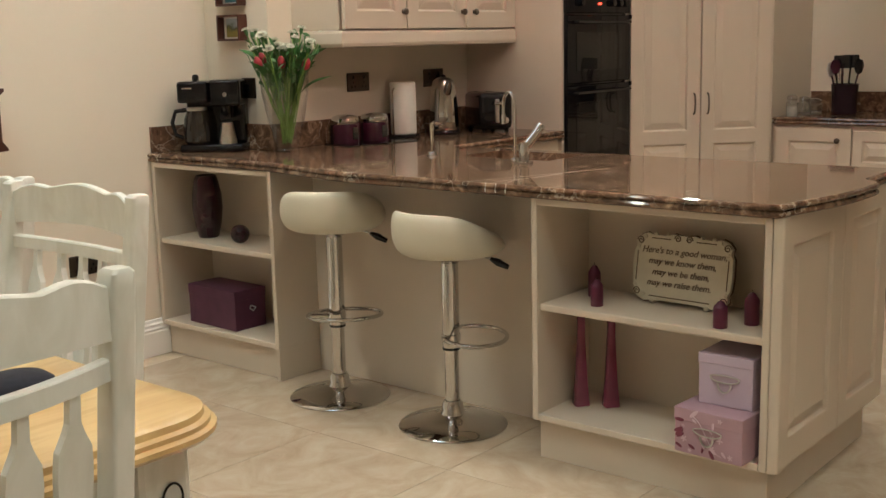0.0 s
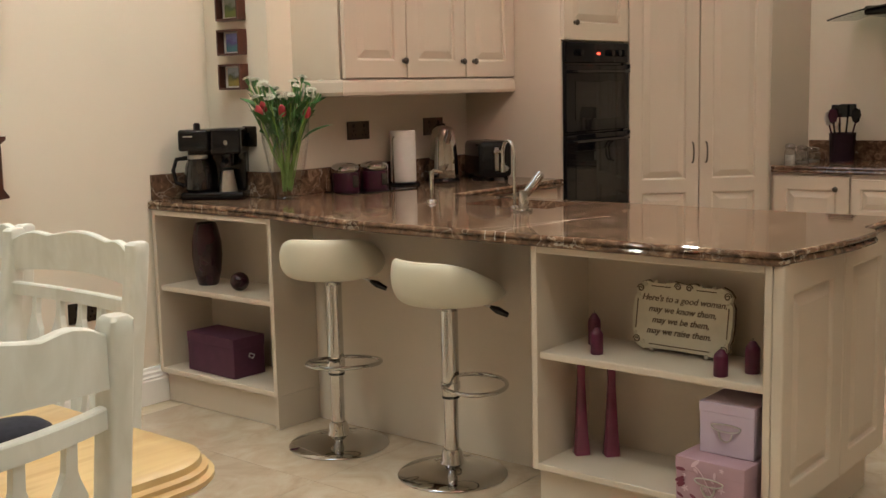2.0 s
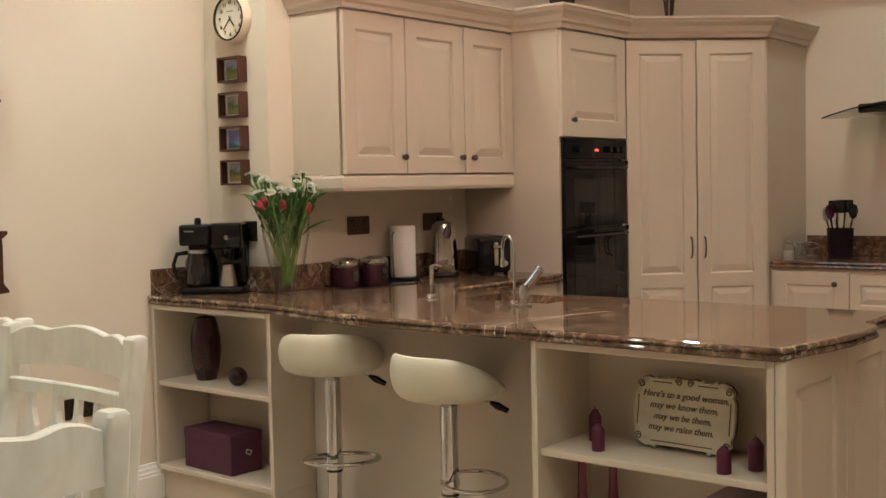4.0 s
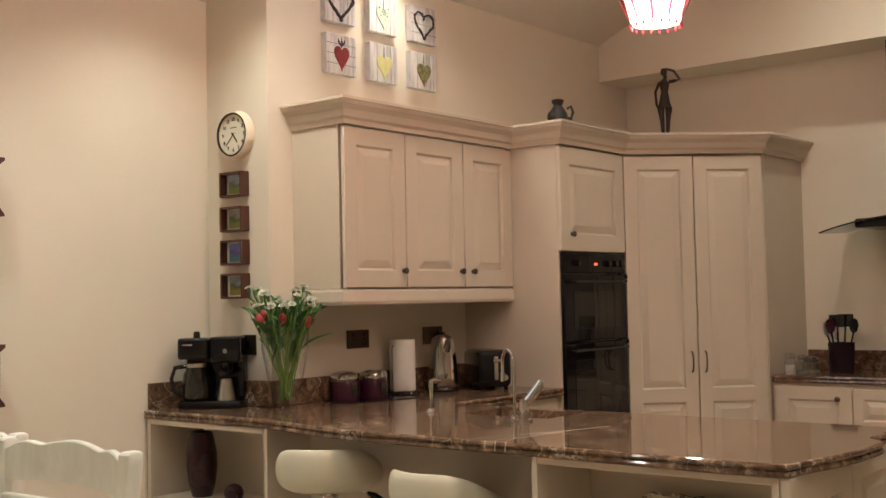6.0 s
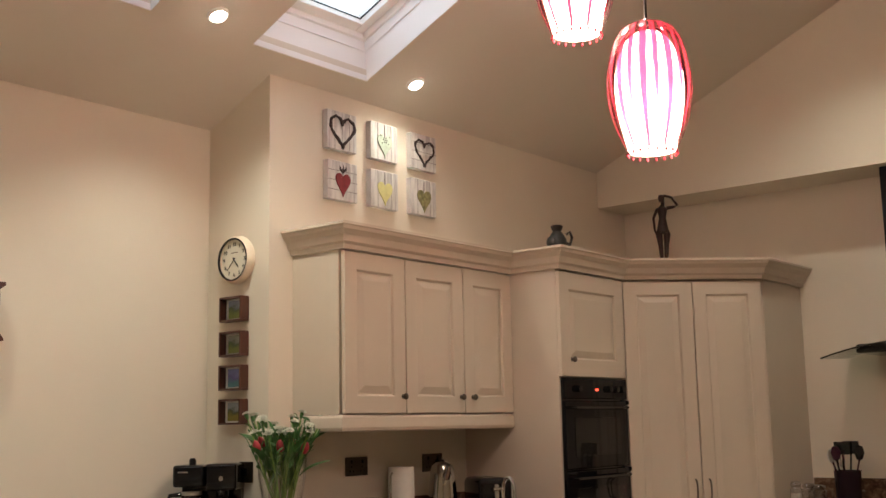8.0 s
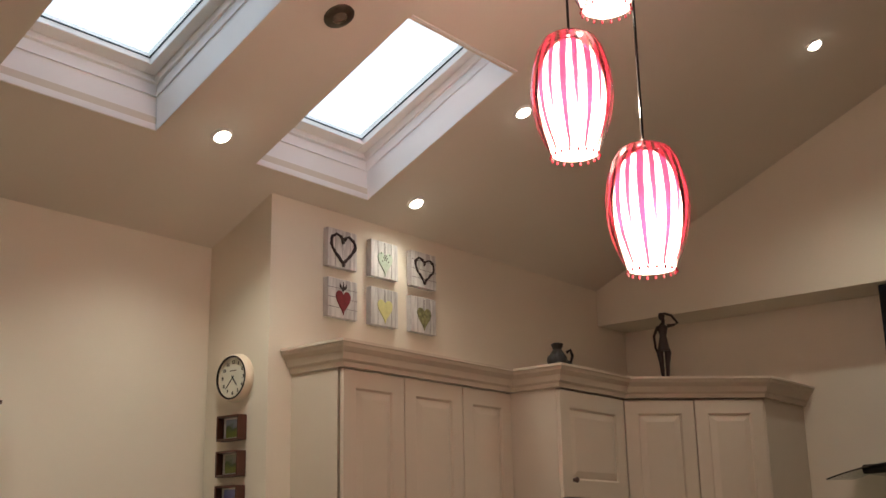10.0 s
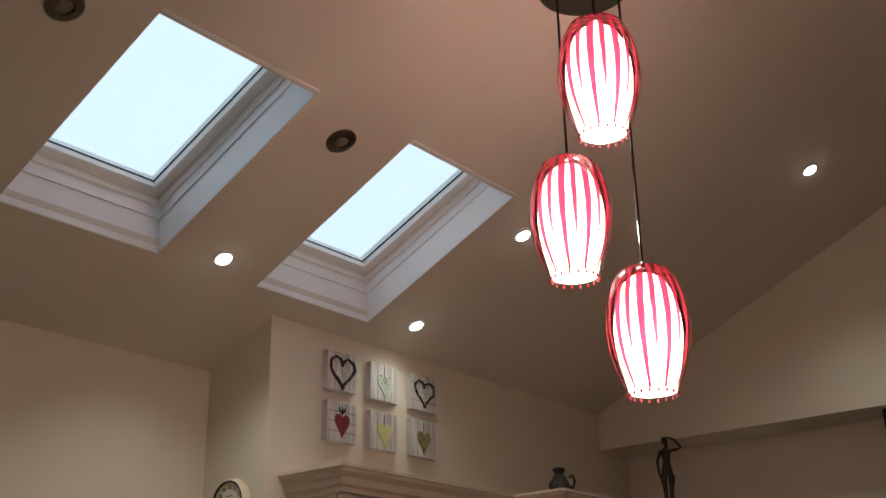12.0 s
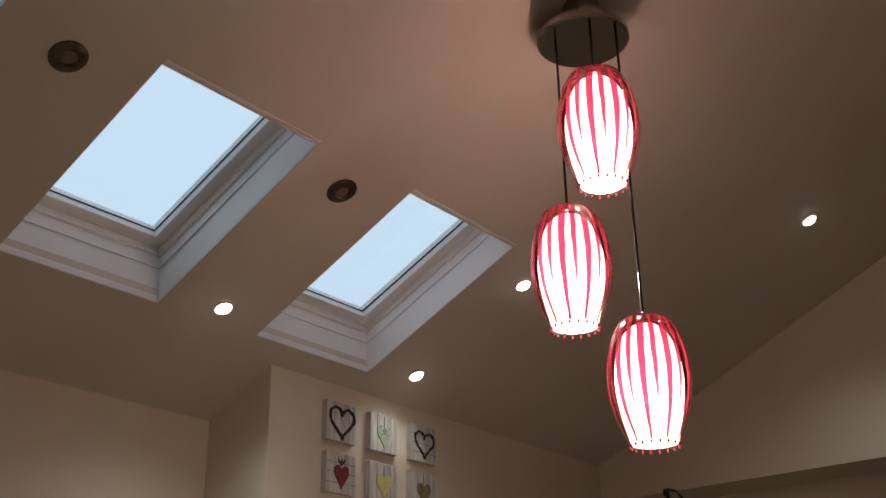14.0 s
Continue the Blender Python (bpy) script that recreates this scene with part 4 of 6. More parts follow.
def bar_stool(x, y, turn, foot, reach, long_r, cross_r, seat_z, label):
    s = thing("bar_stool", (x, y, 0), turn, label=label, category="bar stool", group="bar stools")
    part("base", lathe([(0.192, 0.0), (0.195, 0.004), (0.190, 0.009), (0.12, 0.022), (0.06, 0.036), (0.045, 0.045), (0.0, 0.045)], 56), CHROME, s, "polished chrome disc base", True)
    part("collar", lathe([(0.045, 0.044), (0.040, 0.06), (0.036, 0.085), (0.030, 0.095), (0.0, 0.095)], 24), CHROME, s, smooth=True)
    part("column", lathe([(0.0255, 0.09), (0.0255, 0.285), (0.0, 0.285)], 28), CHROME, s, smooth=True)
    part("seal", lathe([(0.0315, 0.281), (0.0315, 0.2895), (0.0, 0.2895)], 24), BLACK, s)
    part("gas_sleeve", lathe([(0.0305, 0.29), (0.0305, seat_z - 0.02), (0.0, seat_z - 0.02)], 28), CHROME, s, smooth=True)
    fa = radians(foot - turn)
    ring = [((reach + long_r * math.cos(q)) * math.cos(fa) - cross_r * math.sin(q) * math.sin(fa),
             (reach + long_r * math.cos(q)) * math.sin(fa) + cross_r * math.sin(q) * math.cos(fa), 0.325) for q in [2 * math.pi * i / 40 for i in range(40)]]
    part("footrest", tube(ring, 0.008, 10, None, True), CHROME, s, "chrome foot ring", True)
    part("footrest_clamp", lathe([(0.031, 0.312), (0.0345, 0.314), (0.0345, 0.336), (0.031, 0.338)], 20, caps=False), CHROME, s, smooth=True)
    arm = [((reach - long_r) * math.cos(fa), (reach - long_r) * math.sin(fa), 0.325), (0.0, 0.0, 0.325)]
    part("footrest_arm", tube(arm, 0.007, 8), CHROME, s, smooth=True)
    la = radians(-62 - turn)
    arm_at = lambda d, z: (d * math.cos(la), d * math.sin(la), seat_z + z)
    part("lever", tube([arm_at(0.0, -0.02), arm_at(0.11, -0.004), arm_at(0.15, -0.016)], 0.004, 6), CHROME, s, smooth=True)
    part("lever_grip", tube([arm_at(0.145, -0.014), arm_at(0.170, -0.026), arm_at(0.208, -0.044)], [0.006, 0.014, 0.009], 10), BLACK, s, "black lever grip", True)
    part("seat_plate", lathe([(0.030, -0.03), (0.060, -0.006), (0.060, 0.002), (0.0, 0.002)], 24, None, (0, 0, seat_z)), CHROME, s, smooth=True)
    # padded tub: a round seat whose rim climbs to a low back (towards -x)
    bm = bmesh.new()
    n, prof = 48, []
    rings = []
    for f, h, k in ((0.0, 0.0, 0), (0.60, 0.0, 0), (0.80, 0.004, 0.0), (0.93, 0.022, 0.06), (0.99, 0.055, 0.30), (1.0, 0.085, 0.58), (0.975, 0.112, 0.85), (0.92, 0.128, 1.0), (0.85, 0.128, 1.0), (0.78, 0.122, 0.85), (0.68, 0.112, 0.50), (0.55, 0.100, 0.20), (0.30, 0.094, 0.0), (0.0, 0.092, 0.0)):
        ring = []
        if f == 0.0:
            rings.append([bm.verts.new((0, 0, seat_z + h))])
            continue
        for i in range(n):
            a = 2 * math.pi * i / n
            back = 0.5 - 0.5 * math.cos(a)
            rise = 0.044 * smoothstep(0.30, 1.0, back) * k
            drop = -0.040 * smoothstep(0.42, 0.0, back) * min(1, max(0, (h - 0.03) / 0.07))
            rx, ry = 0.198, 0.200
            ring.append(bm.verts.new((rx * f * math.cos(a) - 0.012 * rise / 0.1, ry * f * math.sin(a), seat_z + h * (0.55 + 0.40 * smoothstep(0.10, 0.90, back)) + rise + drop)))
        rings.append(ring)
    for a, b in zip(rings, rings[1:]):
        for i in range(n):
            j = (i + 1) % n
            if len(a) == 1:
                bm.faces.new((a[0], b[i], b[j]))
            elif len(b) == 1:
                bm.faces.new((a[i], a[j], b[0]))
            else:
                bm.faces.new((a[i], a[j], b[j], b[i]))
    sub = part("seat", bm, LEATHER, s, "padded cream leather bucket seat", True)
    ss = sub.modifiers.new("smooth", "SUBSURF")
    ss.levels = ss.render_levels = 1
    return s


bar_stool(2.947, 2.971, 32, -45, 0.030, 0.142, 0.095, 0.660, "chrome bar stool with cream leather bucket seat at the breakfast bar")
bar_stool(2.942, 2.403, -4, -48, 0.085, 0.113, 0.145, 0.622, "chrome bar stool with a cream leather seat set a little lower")

# ---- on the worktop ----
PURPLE = material("plum_lacquer", (0.045, 0.008, 0.022), 0.18, vary=0.2, scale=12)
PAPER = material("paper_towel", (0.80, 0.77, 0.72), 0.9, vary=0.03, scale=30, bump=0.4, bump_scale=260)
GLASS = clear_glass("clear_glass", (0.985, 0.99, 0.985), 0.12)
DARKGLASS = material("smoked_jug_glass", (0.015, 0.013, 0.012), 0.04, coat=0.5)
ZT = 0.9005

cm = thing("coffee_machine", (3.155, 3.885, ZT), -55, label="black coffee machine with glass jug and steel milk cup", category="coffee machine")
part("base", box(-0.165, 0.165, -0.10, 0.12, 0.0, 0.035, 0.010, None, 3), BLACK, cm, smooth=True)
part("rear_tower", box(-0.155, 0.155, 0.02, 0.12, 0.035, 0.235, 0.010, None, 2), BLACK, cm)
part("brew_head", box(-0.165, -0.005, -0.105, 0.118, 0.222, 0.318, 0.014, None, 3), BLACK, cm, "black filter head", True)
part("steam_head", box(0.000, 0.160, -0.09, 0.118, 0.205, 0.322, 0.012, None, 3), BLACK, cm, "black espresso head", True)
part("lid_button", lathe([(0.018, 0.0), (0.018, 0.022), (0.012, 0.030), (0.0, 0.031)], 16), BLACK, cm, smooth=True, m=pose(-0.085, -0.02, 0.317))
part("badge", box(-0.135, -0.085, -0.1065, -0.1048, 0.285, 0.291), STEEL, cm, "plain silver bar")
jug = part("jug", lathe([(0.058, 0.0), (0.070, 0.012), (0.074, 0.06), (0.066, 0.115), (0.050, 0.150), (0.052, 0.162), (0.0, 0.162)], 28), DARKGLASS, cm, "dark glass coffee jug", True, pose(-0.085, -0.035, 0.036))
part("band", lathe([(0.053, 0.150), (0.055, 0.150), (0.055, 0.164), (0.053, 0.164)], 28, caps=False), STEEL, jug, "steel band", True)
part("handle", tube([(-0.045, -0.03, 0.155), (-0.095, -0.055, 0.150), (-0.112, -0.065, 0.10), (-0.100, -0.055, 0.045), (-0.068, -0.035, 0.03)], 0.010, 8), BLACK, jug, "black jug handle", True)
part("milk_cup", lathe([(0.046, 0.0), (0.046, 0.01), (0.030, 0.095), (0.0, 0.095)], 24), STEEL, cm, "brushed steel milk cup", True, pose(0.075, -0.045, 0.036))
part("filter_arm", tube([(0.075, -0.02, 0.175), (0.075, -0.11, 0.170), (0.08, -0.15, 0.160)], 0.013, 10), BLACK, cm, smooth=True)
part("filter_cup", lathe([(0.026, 0.0), (0.034, 0.03), (0.034, 0.06), (0.0, 0.06)], 20), BLACK, cm, smooth=True, m=pose(0.075, -0.02, 0.150))
part("steam_dial", lathe([(0.0, 0.012), (0.011, 0.011), (0.012, 0.0), (0.0, 0.0)], 14), CHROME, cm, smooth=True, m=pose(0.085, -0.09, 0.258, 90))

cm.scale = (0.84, 0.84, 0.96)

# vase of flowers
VX, VY = 3.265, 3.548
vase = thing("glass_vase", (VX, VY, ZT), label="tall flared clear glass vase holding cut flowers", category="vase")
part("vessel", lathe([(0.0, 0.004), (0.042, 0.004), (0.046, 0.008), (0.062, 0.07), (0.084, 0.16), (0.100, 0.25), (0.1045, 0.33), (0.103, 0.355), (0.100, 0.355), (0.1015, 0.33), (0.096, 0.25), (0.080, 0.16), (0.057, 0.07), (0.040, 0.02), (0.0, 0.018)], 40), GLASS, vase, smooth=True)
part("foot", lathe([(0.0, 0.0), (0.048, 0.0), (0.051, 0.006), (0.046, 0.016), (0.0, 0.017)], 32), GLASS, vase, "thick glass foot", True)
STEM = material("flower_stem", (0.17, 0.30, 0.06), 0.5, vary=0.25, scale=30)
LEAF = material("flower_leaf", (0.05, 0.145, 0.035), 0.45, vary=0.35, scale=25)
PETAL = material("white_petal", (0.78, 0.78, 0.68), 0.7, vary=0.06, scale=40)
TULIP = material("red_tulip_petal", (0.42, 0.035, 0.05), 0.5, vary=0.25, scale=30)
rng = random.Random(5)
bunch = thing("flower_bunch", (VX, VY, ZT), label="white carnations and red tulips with green leaves in a vase", category="flowers")


def stem_points(top, k):
    a = rng.uniform(0, 6.28)
    b = Vector((0.018 * math.cos(a), 0.018 * math.sin(a), rng.uniform(0.03, 0.06)))
    t = Vector(top)
    mid = b.lerp(t, 0.5) + Vector((rng.uniform(-0.015, 0.015), rng.uniform(-0.015, 0.015), 0))
    mid.x, mid.y = max(-0.07, min(0.07, mid.x)), max(-0.07, min(0.07, mid.y))
    return [tuple(b.lerp(mid, i / 4)) for i in range(4)] + [tuple(mid.lerp(t, i / 5)) for i in range(6)]


def ruffled(r):
    """A carnation head: many crinkled petals."""
    bm = bmesh.new()
    for layer in range(4):
        n = 9 - layer
        for i in range(n):
            a = 2 * math.pi * i / n + layer * 0.5
            tilt = 0.25 + 0.32 * layer
            ln = r * (1.0 - 0.12 * layer)
            d = Vector((math.cos(a) * math.cos(tilt), math.sin(a) * math.cos(tilt), math.sin(tilt)))
            sd = Vector((-math.sin(a), math.cos(a), 0))
            rows = []
            for k, wd in ((0.1, 0.10), (0.6, 0.42), (1.0, 0.52)):
                row = []
                for j in range(5):
                    u = j / 2 - 1
                    p = d * ln * k * (1 - 0.12 * abs(u)) + sd * u * wd * ln + Vector((0, 0, 0.12 * ln * k * (1 if j % 2 else -1)))
                    row.append(bm.verts.new(p))
                rows.append(row)
            for A, B in zip(rows, rows[1:]):
                for j in range(4):
                    bm.faces.new((A[j], A[j + 1], B[j + 1], B[j]))
    return bm


def leaf(length, width, droop=0.3):
    bm = bmesh.new()
    rows = []
    for i in range(7):
        k = i / 6
        w = width * math.sin(math.pi * min(0.98, 0.12 + 0.86 * k)) ** 0.8
        z, y = length * k, droop * length * k * k
        rows.append([bm.verts.new(p) for p in ((-w, y + 0.2 * w, z), (0, y, z), (w, y + 0.2 * w, z), (0, y + 0.0015, z))])
    for a, b in zip(rows, rows[1:]):
        for j in range(4):
            bm.faces.new((a[j], a[(j + 1) % 4], b[(j + 1) % 4], b[j]))
    return bm


heads = []
for k in range(30):                      # carnations high and wide
    a = 2 * math.pi * k / 30 + rng.uniform(-0.2, 0.2)
    r = rng.uniform(0.09, 0.20) if k % 3 else rng.uniform(0.0, 0.08)
    z = rng.uniform(0.42, 0.52)
    top = (r * math.cos(a), r * math.sin(a), z)
    pts = stem_points(top, k)
    st = part("stem", tube(pts, 0.0028, 6), STEM, bunch, smooth=True)
    lean = Vector(top) - Vector(pts[-3])
    rot = lean.to_track_quat("Z", "Y").to_matrix().to_4x4()
    fl = part("carnation", ruffled(rng.uniform(0.017, 0.026)), PETAL, st, "small white carnation head", m=Matrix.Translation(top) @ rot)
    part("calyx", lathe([(0.003, -0.026), (0.007, -0.018), (0.0085, -0.004), (0.006, 0.004), (0.0, 0.004)], 8), LEAF, st, smooth=True, m=Matrix.Translation(top) @ rot)
    for q in range(3):
        p = pts[5 + q]
        part("leaf", leaf(rng.uniform(0.04, 0.075), 0.0035, 0.5), LEAF, st, m=Matrix.Translation(p) @ pose(0, 0, 0, rng.uniform(-35, 35), rng.uniform(-35, 35), rng.uniform(0, 360)))
    if k % 2 == 0:
        bx = (top[0] + rng.uniform(-0.03, 0.03), top[1] + rng.uniform(-0.03, 0.03), z + rng.uniform(-0.05, 0.012))
        part("bud", tube([pts[6], tuple(Vector(pts[6]).lerp(Vector(bx), 0.8)), bx], [0.002, 0.0045, 0.002], 6), LEAF, st, "closed green bud", True)
for k in range(7):                       # tulips lower round the rim
    a = 2 * math.pi * k / 7 + 0.3
    r = 0.085 + 0.035 * (k % 2)
    z = rng.uniform(0.335, 0.375)
    top = (r * math.cos(a), r * math.sin(a), z)
    pts = stem_points(top, k)
    st = part("stem", tube(pts, 0.0042, 7), STEM, bunch, smooth=True)
    rot = (Vector(top) - Vector(pts[-3])).to_track_quat("Z", "Y").to_matrix().to_4x4()
    part("tulip", lathe([(0.0, -0.004), (0.012, 0.0), (0.0185, 0.014), (0.018, 0.032), (0.011, 0.048), (0.004, 0.055), (0.0, 0.050)], 12), TULIP, st, "closed red tulip head", True, Matrix.Translation(top) @ rot @ Matrix.Diagonal((0.95, 0.95, 0.9, 1)))
    for q in range(1, 3):
        p = pts[2 + 2 * q]
        part("leaf", leaf(rng.uniform(0.14, 0.20), rng.uniform(0.014, 0.020), 0.18), LEAF if q else STEM, st, m=Matrix.Translation(p) @ pose(0, 0, 0, rng.uniform(-14, 14), rng.uniform(-14, 14), rng.uniform(0, 360)))
for k in range(26):
    a = 2 * math.pi * k / 26
    part("leaf", leaf(rng.uniform(0.08, 0.14), rng.uniform(0.012, 0.022), 0.7), LEAF, bunch, m=pose(0.07 * math.cos(a), 0.07 * math.sin(a), rng.uniform(0.25, 0.36), rng.uniform(-30, 30), rng.uniform(-30, 30), math.degrees(a) - 90))

for k in range(14):
    a = 2 * math.pi * k / 14 + 0.2
    rr = rng.uniform(0.06, 0.17)
    top = (rr * math.cos(a), rr * math.sin(a), rng.uniform(0.40, 0.50))
    pts = stem_points(top, k)[4:]
    st = part("stem", tube(pts, 0.0022, 5), LEAF, bunch, smooth=True)
    for q in range(5):
        p = Vector(pts[0]).lerp(Vector(top), 0.35 + 0.16 * q)
        part("leaf", leaf(rng.uniform(0.03, 0.05), rng.uniform(0.005, 0.009), 0.4), LEAF, st, m=Matrix.Translation(p) @ pose(0, 0, 0, rng.uniform(-50, 50), rng.uniform(-50, 50), rng.uniform(0, 360)))

# canisters, roll, kettle, toaster
for x, y, lab in ((3.665, 3.590, "plum kitchen canister with a steel lid"), (3.822, 3.555, "plum kitchen canister with a steel lid")):
    c = thing("canister", (x, y, ZT), label=lab, category="canister", group="canisters")
    part("body", lathe([(0.062, 0.0), (0.066, 0.004), (0.066, 0.085), (0.064, 0.088), (0.0, 0.088)], 32), PURPLE, c, smooth=True)
    part("lid", lathe([(0.064, 0.088), (0.066, 0.092), (0.066, 0.108), (0.058, 0.122), (0.035, 0.131), (0.0, 0.133)], 32), CHROME, c, "domed polished steel lid", True)
    part("window", box(-0.018, 0.018, -0.0675, -0.060, 0.02, 0.075, 0.002), DARKGLASS, c)
roll = thing("kitchen_roll", (4.035, 3.560, ZT), label="white kitchen paper roll on a dark stand", category="kitchen roll")
part("stand", lathe([(0.0, 0.0), (0.078, 0.0), (0.080, 0.006), (0.074, 0.014), (0.0, 0.014)], 32), BLACK, roll, "black stand base", True)
part("paper", lathe([(0.0, 0.018), (0.060, 0.018), (0.062, 0.022), (0.062, 0.258), (0.060, 0.262), (0.020, 0.262), (0.020, 0.20), (0.0, 0.20)], 36), PAPER, roll, smooth=True)
part("arm", tube([(-0.070, 0.0, 0.010), (-0.074, 0, 0.16), (-0.074, 0, 0.22), (-0.064, 0, 0.236), (-0.055, -0.002, 0.232)], 0.004, 8), CHROME, roll, "bent steel tension arm", True)
mat_ = thing("trivet", (3.745, 3.51, ZT), -12, label="dark flat board under the canisters", category="board")
part("plate", box(-0.19, 0.19, -0.11, 0.11, 0.0, 0.004, 0.0015), BLACK, mat_)

ke = thing("kettle", (4.27, 3.50, ZT), -120, label="tall polished steel jug kettle with dark handle", category="kettle")
part("base", lathe([(0.0, 0.0), (0.078, 0.0), (0.080, 0.008), (0.074, 0.020), (0.0, 0.020)], 32), BLACK, ke, smooth=True)
part("body", lathe([(0.072, 0.021), (0.074, 0.03), (0.070, 0.13), (0.058, 0.235), (0.050, 0.262), (0.030, 0.275), (0.0, 0.278)], 36), CHROME, ke, "polished steel body", True)
part("spout", tube([(0.045, 0, 0.20), (0.075, 0, 0.235), (0.092, 0, 0.262)], [0.022, 0.016, 0.010], 10), CHROME, ke, smooth=True)
part("handle", tube([(-0.045, 0, 0.262), (-0.095, 0, 0.265), (-0.115, 0, 0.22), (-0.110, 0, 0.12), (-0.078, 0, 0.06)], 0.011, 10), BLACK, ke, "black loop handle", True)
to = thing("toaster", (4.50, 3.40, ZT), -35, label="black and steel two slot toaster", category="toaster")
part("body", box(-0.085, 0.085, -0.14, 0.14, 0.012, 0.195, 0.028, None, 4), BLACK, to, smooth=True)
part("front_trim", box(-0.010, 0.010, -0.152, -0.139, 0.05, 0.165, 0.004, None, 2), STEEL, to, "steel lever slot", True)
part("lever", box(-0.022, 0.022, -0.168, -0.150, 0.135, 0.152, 0.005, None, 2), CHROME, to)
part("dial", lathe([(0.0, 0.014), (0.014, 0.012), (0.015, 0.0), (0.0, 0.0)], 16), STEEL, to, smooth=True, m=pose(0.045, -0.14, 0.06, 90))
for sx in (-0.03, 0.03):
    part("slot", box(sx - 0.012, sx + 0.012, -0.10, 0.10, 0.188, 0.1965), DARKGLASS, to)
for fx in (-0.06, 0.06):
    for fy in (-0.11, 0.11):
        part("foot", lathe([(0.010, 0.0), (0.012, 0.013), (0.0, 0.013)], 10), BLACK, to, m=pose(fx, fy, 0))

# sink and taps
sk = thing("sink", (0, 0, 0), label="undermounted steel kitchen sink bowl", category="sink")
bm = bmesh.new()
x0, x1, y0, y1 = 3.445, 3.725, 2.325, 2.75
out = [turned_corner(x0 - o, x1 + o, y0 - o, y1 + o, 0.04, 5) for o in (0.02, 0.0, -0.012, -0.03)]
zz = [0.8605, 0.8605, 0.72, 0.70]
rings = [[bm.verts.new((x, y, z)) for x, y in ring] for ring, z in zip(out, zz)]
for a, b in zip(rings, rings[1:]):
    for i in range(len(a)):
        bm.faces.new((a[i], a[(i + 1) % len(a)], b[(i + 1) % len(b)], b[i]))
bm.faces.new(rings[-1])
part("bowl", bm, STEEL, sk, smooth=True)
part("drain", lathe([(0.0, 0.7015), (0.035, 0.7015), (0.038, 0.703), (0.030, 0.7055), (0.0, 0.704)], 24, None, (3.585, 2.54, 0)), CHROME, sk, smooth=True)
tp = thing("mixer_tap", (3.345, 2.365, ZT), 0, label="chrome single lever mixer tap with slanted body", category="tap")
part("flange", lathe([(0.0, 0.0), (0.032, 0.0), (0.032, 0.006), (0.026, 0.010), (0.0, 0.010)], 28), CHROME, tp, smooth=True)
part("body", lathe([(0.019, 0.008), (0.019, 0.070), (0.018, 0.078), (0.0, 0.080)], 28), CHROME, tp, smooth=True)
part("spout", tube([(0.0, 0.0, 0.055), (0.038, -0.019, 0.098), (0.062, -0.031, 0.130)], 0.0175, 24), CHROME, tp, "slanted chrome spout", True)
part("spout_end", tube([(0.061, -0.0305, 0.129), (0.067, -0.0335, 0.136)], [0.0185, 0.016], 20), CHROME, tp, smooth=True)
ft = thing("water_tap", (3.40, 2.445, ZT), 0, label="slim chrome swan neck filter tap", category="tap")
goose = [(0, 0, 0.0), (0, 0, 0.10), (0, 0, 0.17)]
for i in range(11):
    a = math.pi * i / 10
    goose.append((-0.0 + 0.03 * (1 - math.cos(a)) * 0.4, 0.035 * (1 - math.cos(a)), 0.205 + 0.05 * math.sin(a)))
goose += [(0.024, 0.070, 0.175), (0.024, 0.070, 0.160)]
part("flange", lathe([(0.0, 0.0), (0.018, 0.0), (0.017, 0.008), (0.009, 0.014), (0.0, 0.014)], 20), CHROME, ft, smooth=True)
part("neck", tube(goose, 0.0065, 10), CHROME, ft, "swan neck spout", True)
part("nozzle", tube([(0.024, 0.070, 0.170), (0.024, 0.070, 0.135)], 0.0095, 12), CHROME, ft, smooth=True)
sd = thing("soap_dispenser", (3.44, 2.885, ZT), 40, label="chrome pump soap dispenser by the sink", category="soap dispenser")
part("flange", lathe([(0.0, 0.0), (0.022, 0.0), (0.020, 0.008), (0.010, 0.016), (0.0, 0.016)], 20), CHROME, sd, smooth=True)
part("pump", tube([(0, 0, 0.01), (0, 0, 0.10)], 0.008, 10), CHROME, sd, smooth=True)
part("nozzle", tube([(0, 0, 0.095), (0.0, 0.0, 0.122), (0.012, -0.01, 0.128), (0.05, -0.04, 0.120)], [0.010, 0.010, 0.008, 0.005], 10), CHROME, sd, smooth=True)

# ---- on the open shelves ----
PLUM_MATT = material("plum_fabric", (0.075, 0.018, 0.045), 0.7, vary=0.12, scale=20, bump=0.2, bump_scale=250)
WINE = material("wine_ceramic", (0.028, 0.006, 0.011), 0.2, vary=0.35, scale=9)
WAX = material("burgundy_wax", (0.085, 0.006, 0.030), 0.45, vary=0.1, scale=20)
LILAC = material("lilac_card", (0.52, 0.42, 0.52), 0.55, vary=0.03, scale=10, bump=0.1, bump_scale=120)
DUSKY = material("dusky_mauve_card", (0.42, 0.27, 0.32), 0.55, vary=0.05, scale=14, bump=0.1, bump_scale=120)
BLOSSOM = material("pale_pink_print", (0.62, 0.46, 0.54), 0.55, vary=0.05, scale=20)
MAROON = material("maroon_print", (0.16, 0.03, 0.06), 0.5, vary=0.1, scale=20)
IVORY = material("ivory_resin", (0.66, 0.61, 0.48), 0.5, vary=0.05, scale=18, bump=0.15, bump_scale=90)
INK = material("bronze_ink", (0.13, 0.085, 0.045), 0.5, vary=0.15, scale=30)
ZSH, ZB = 0.5225, 0.1575

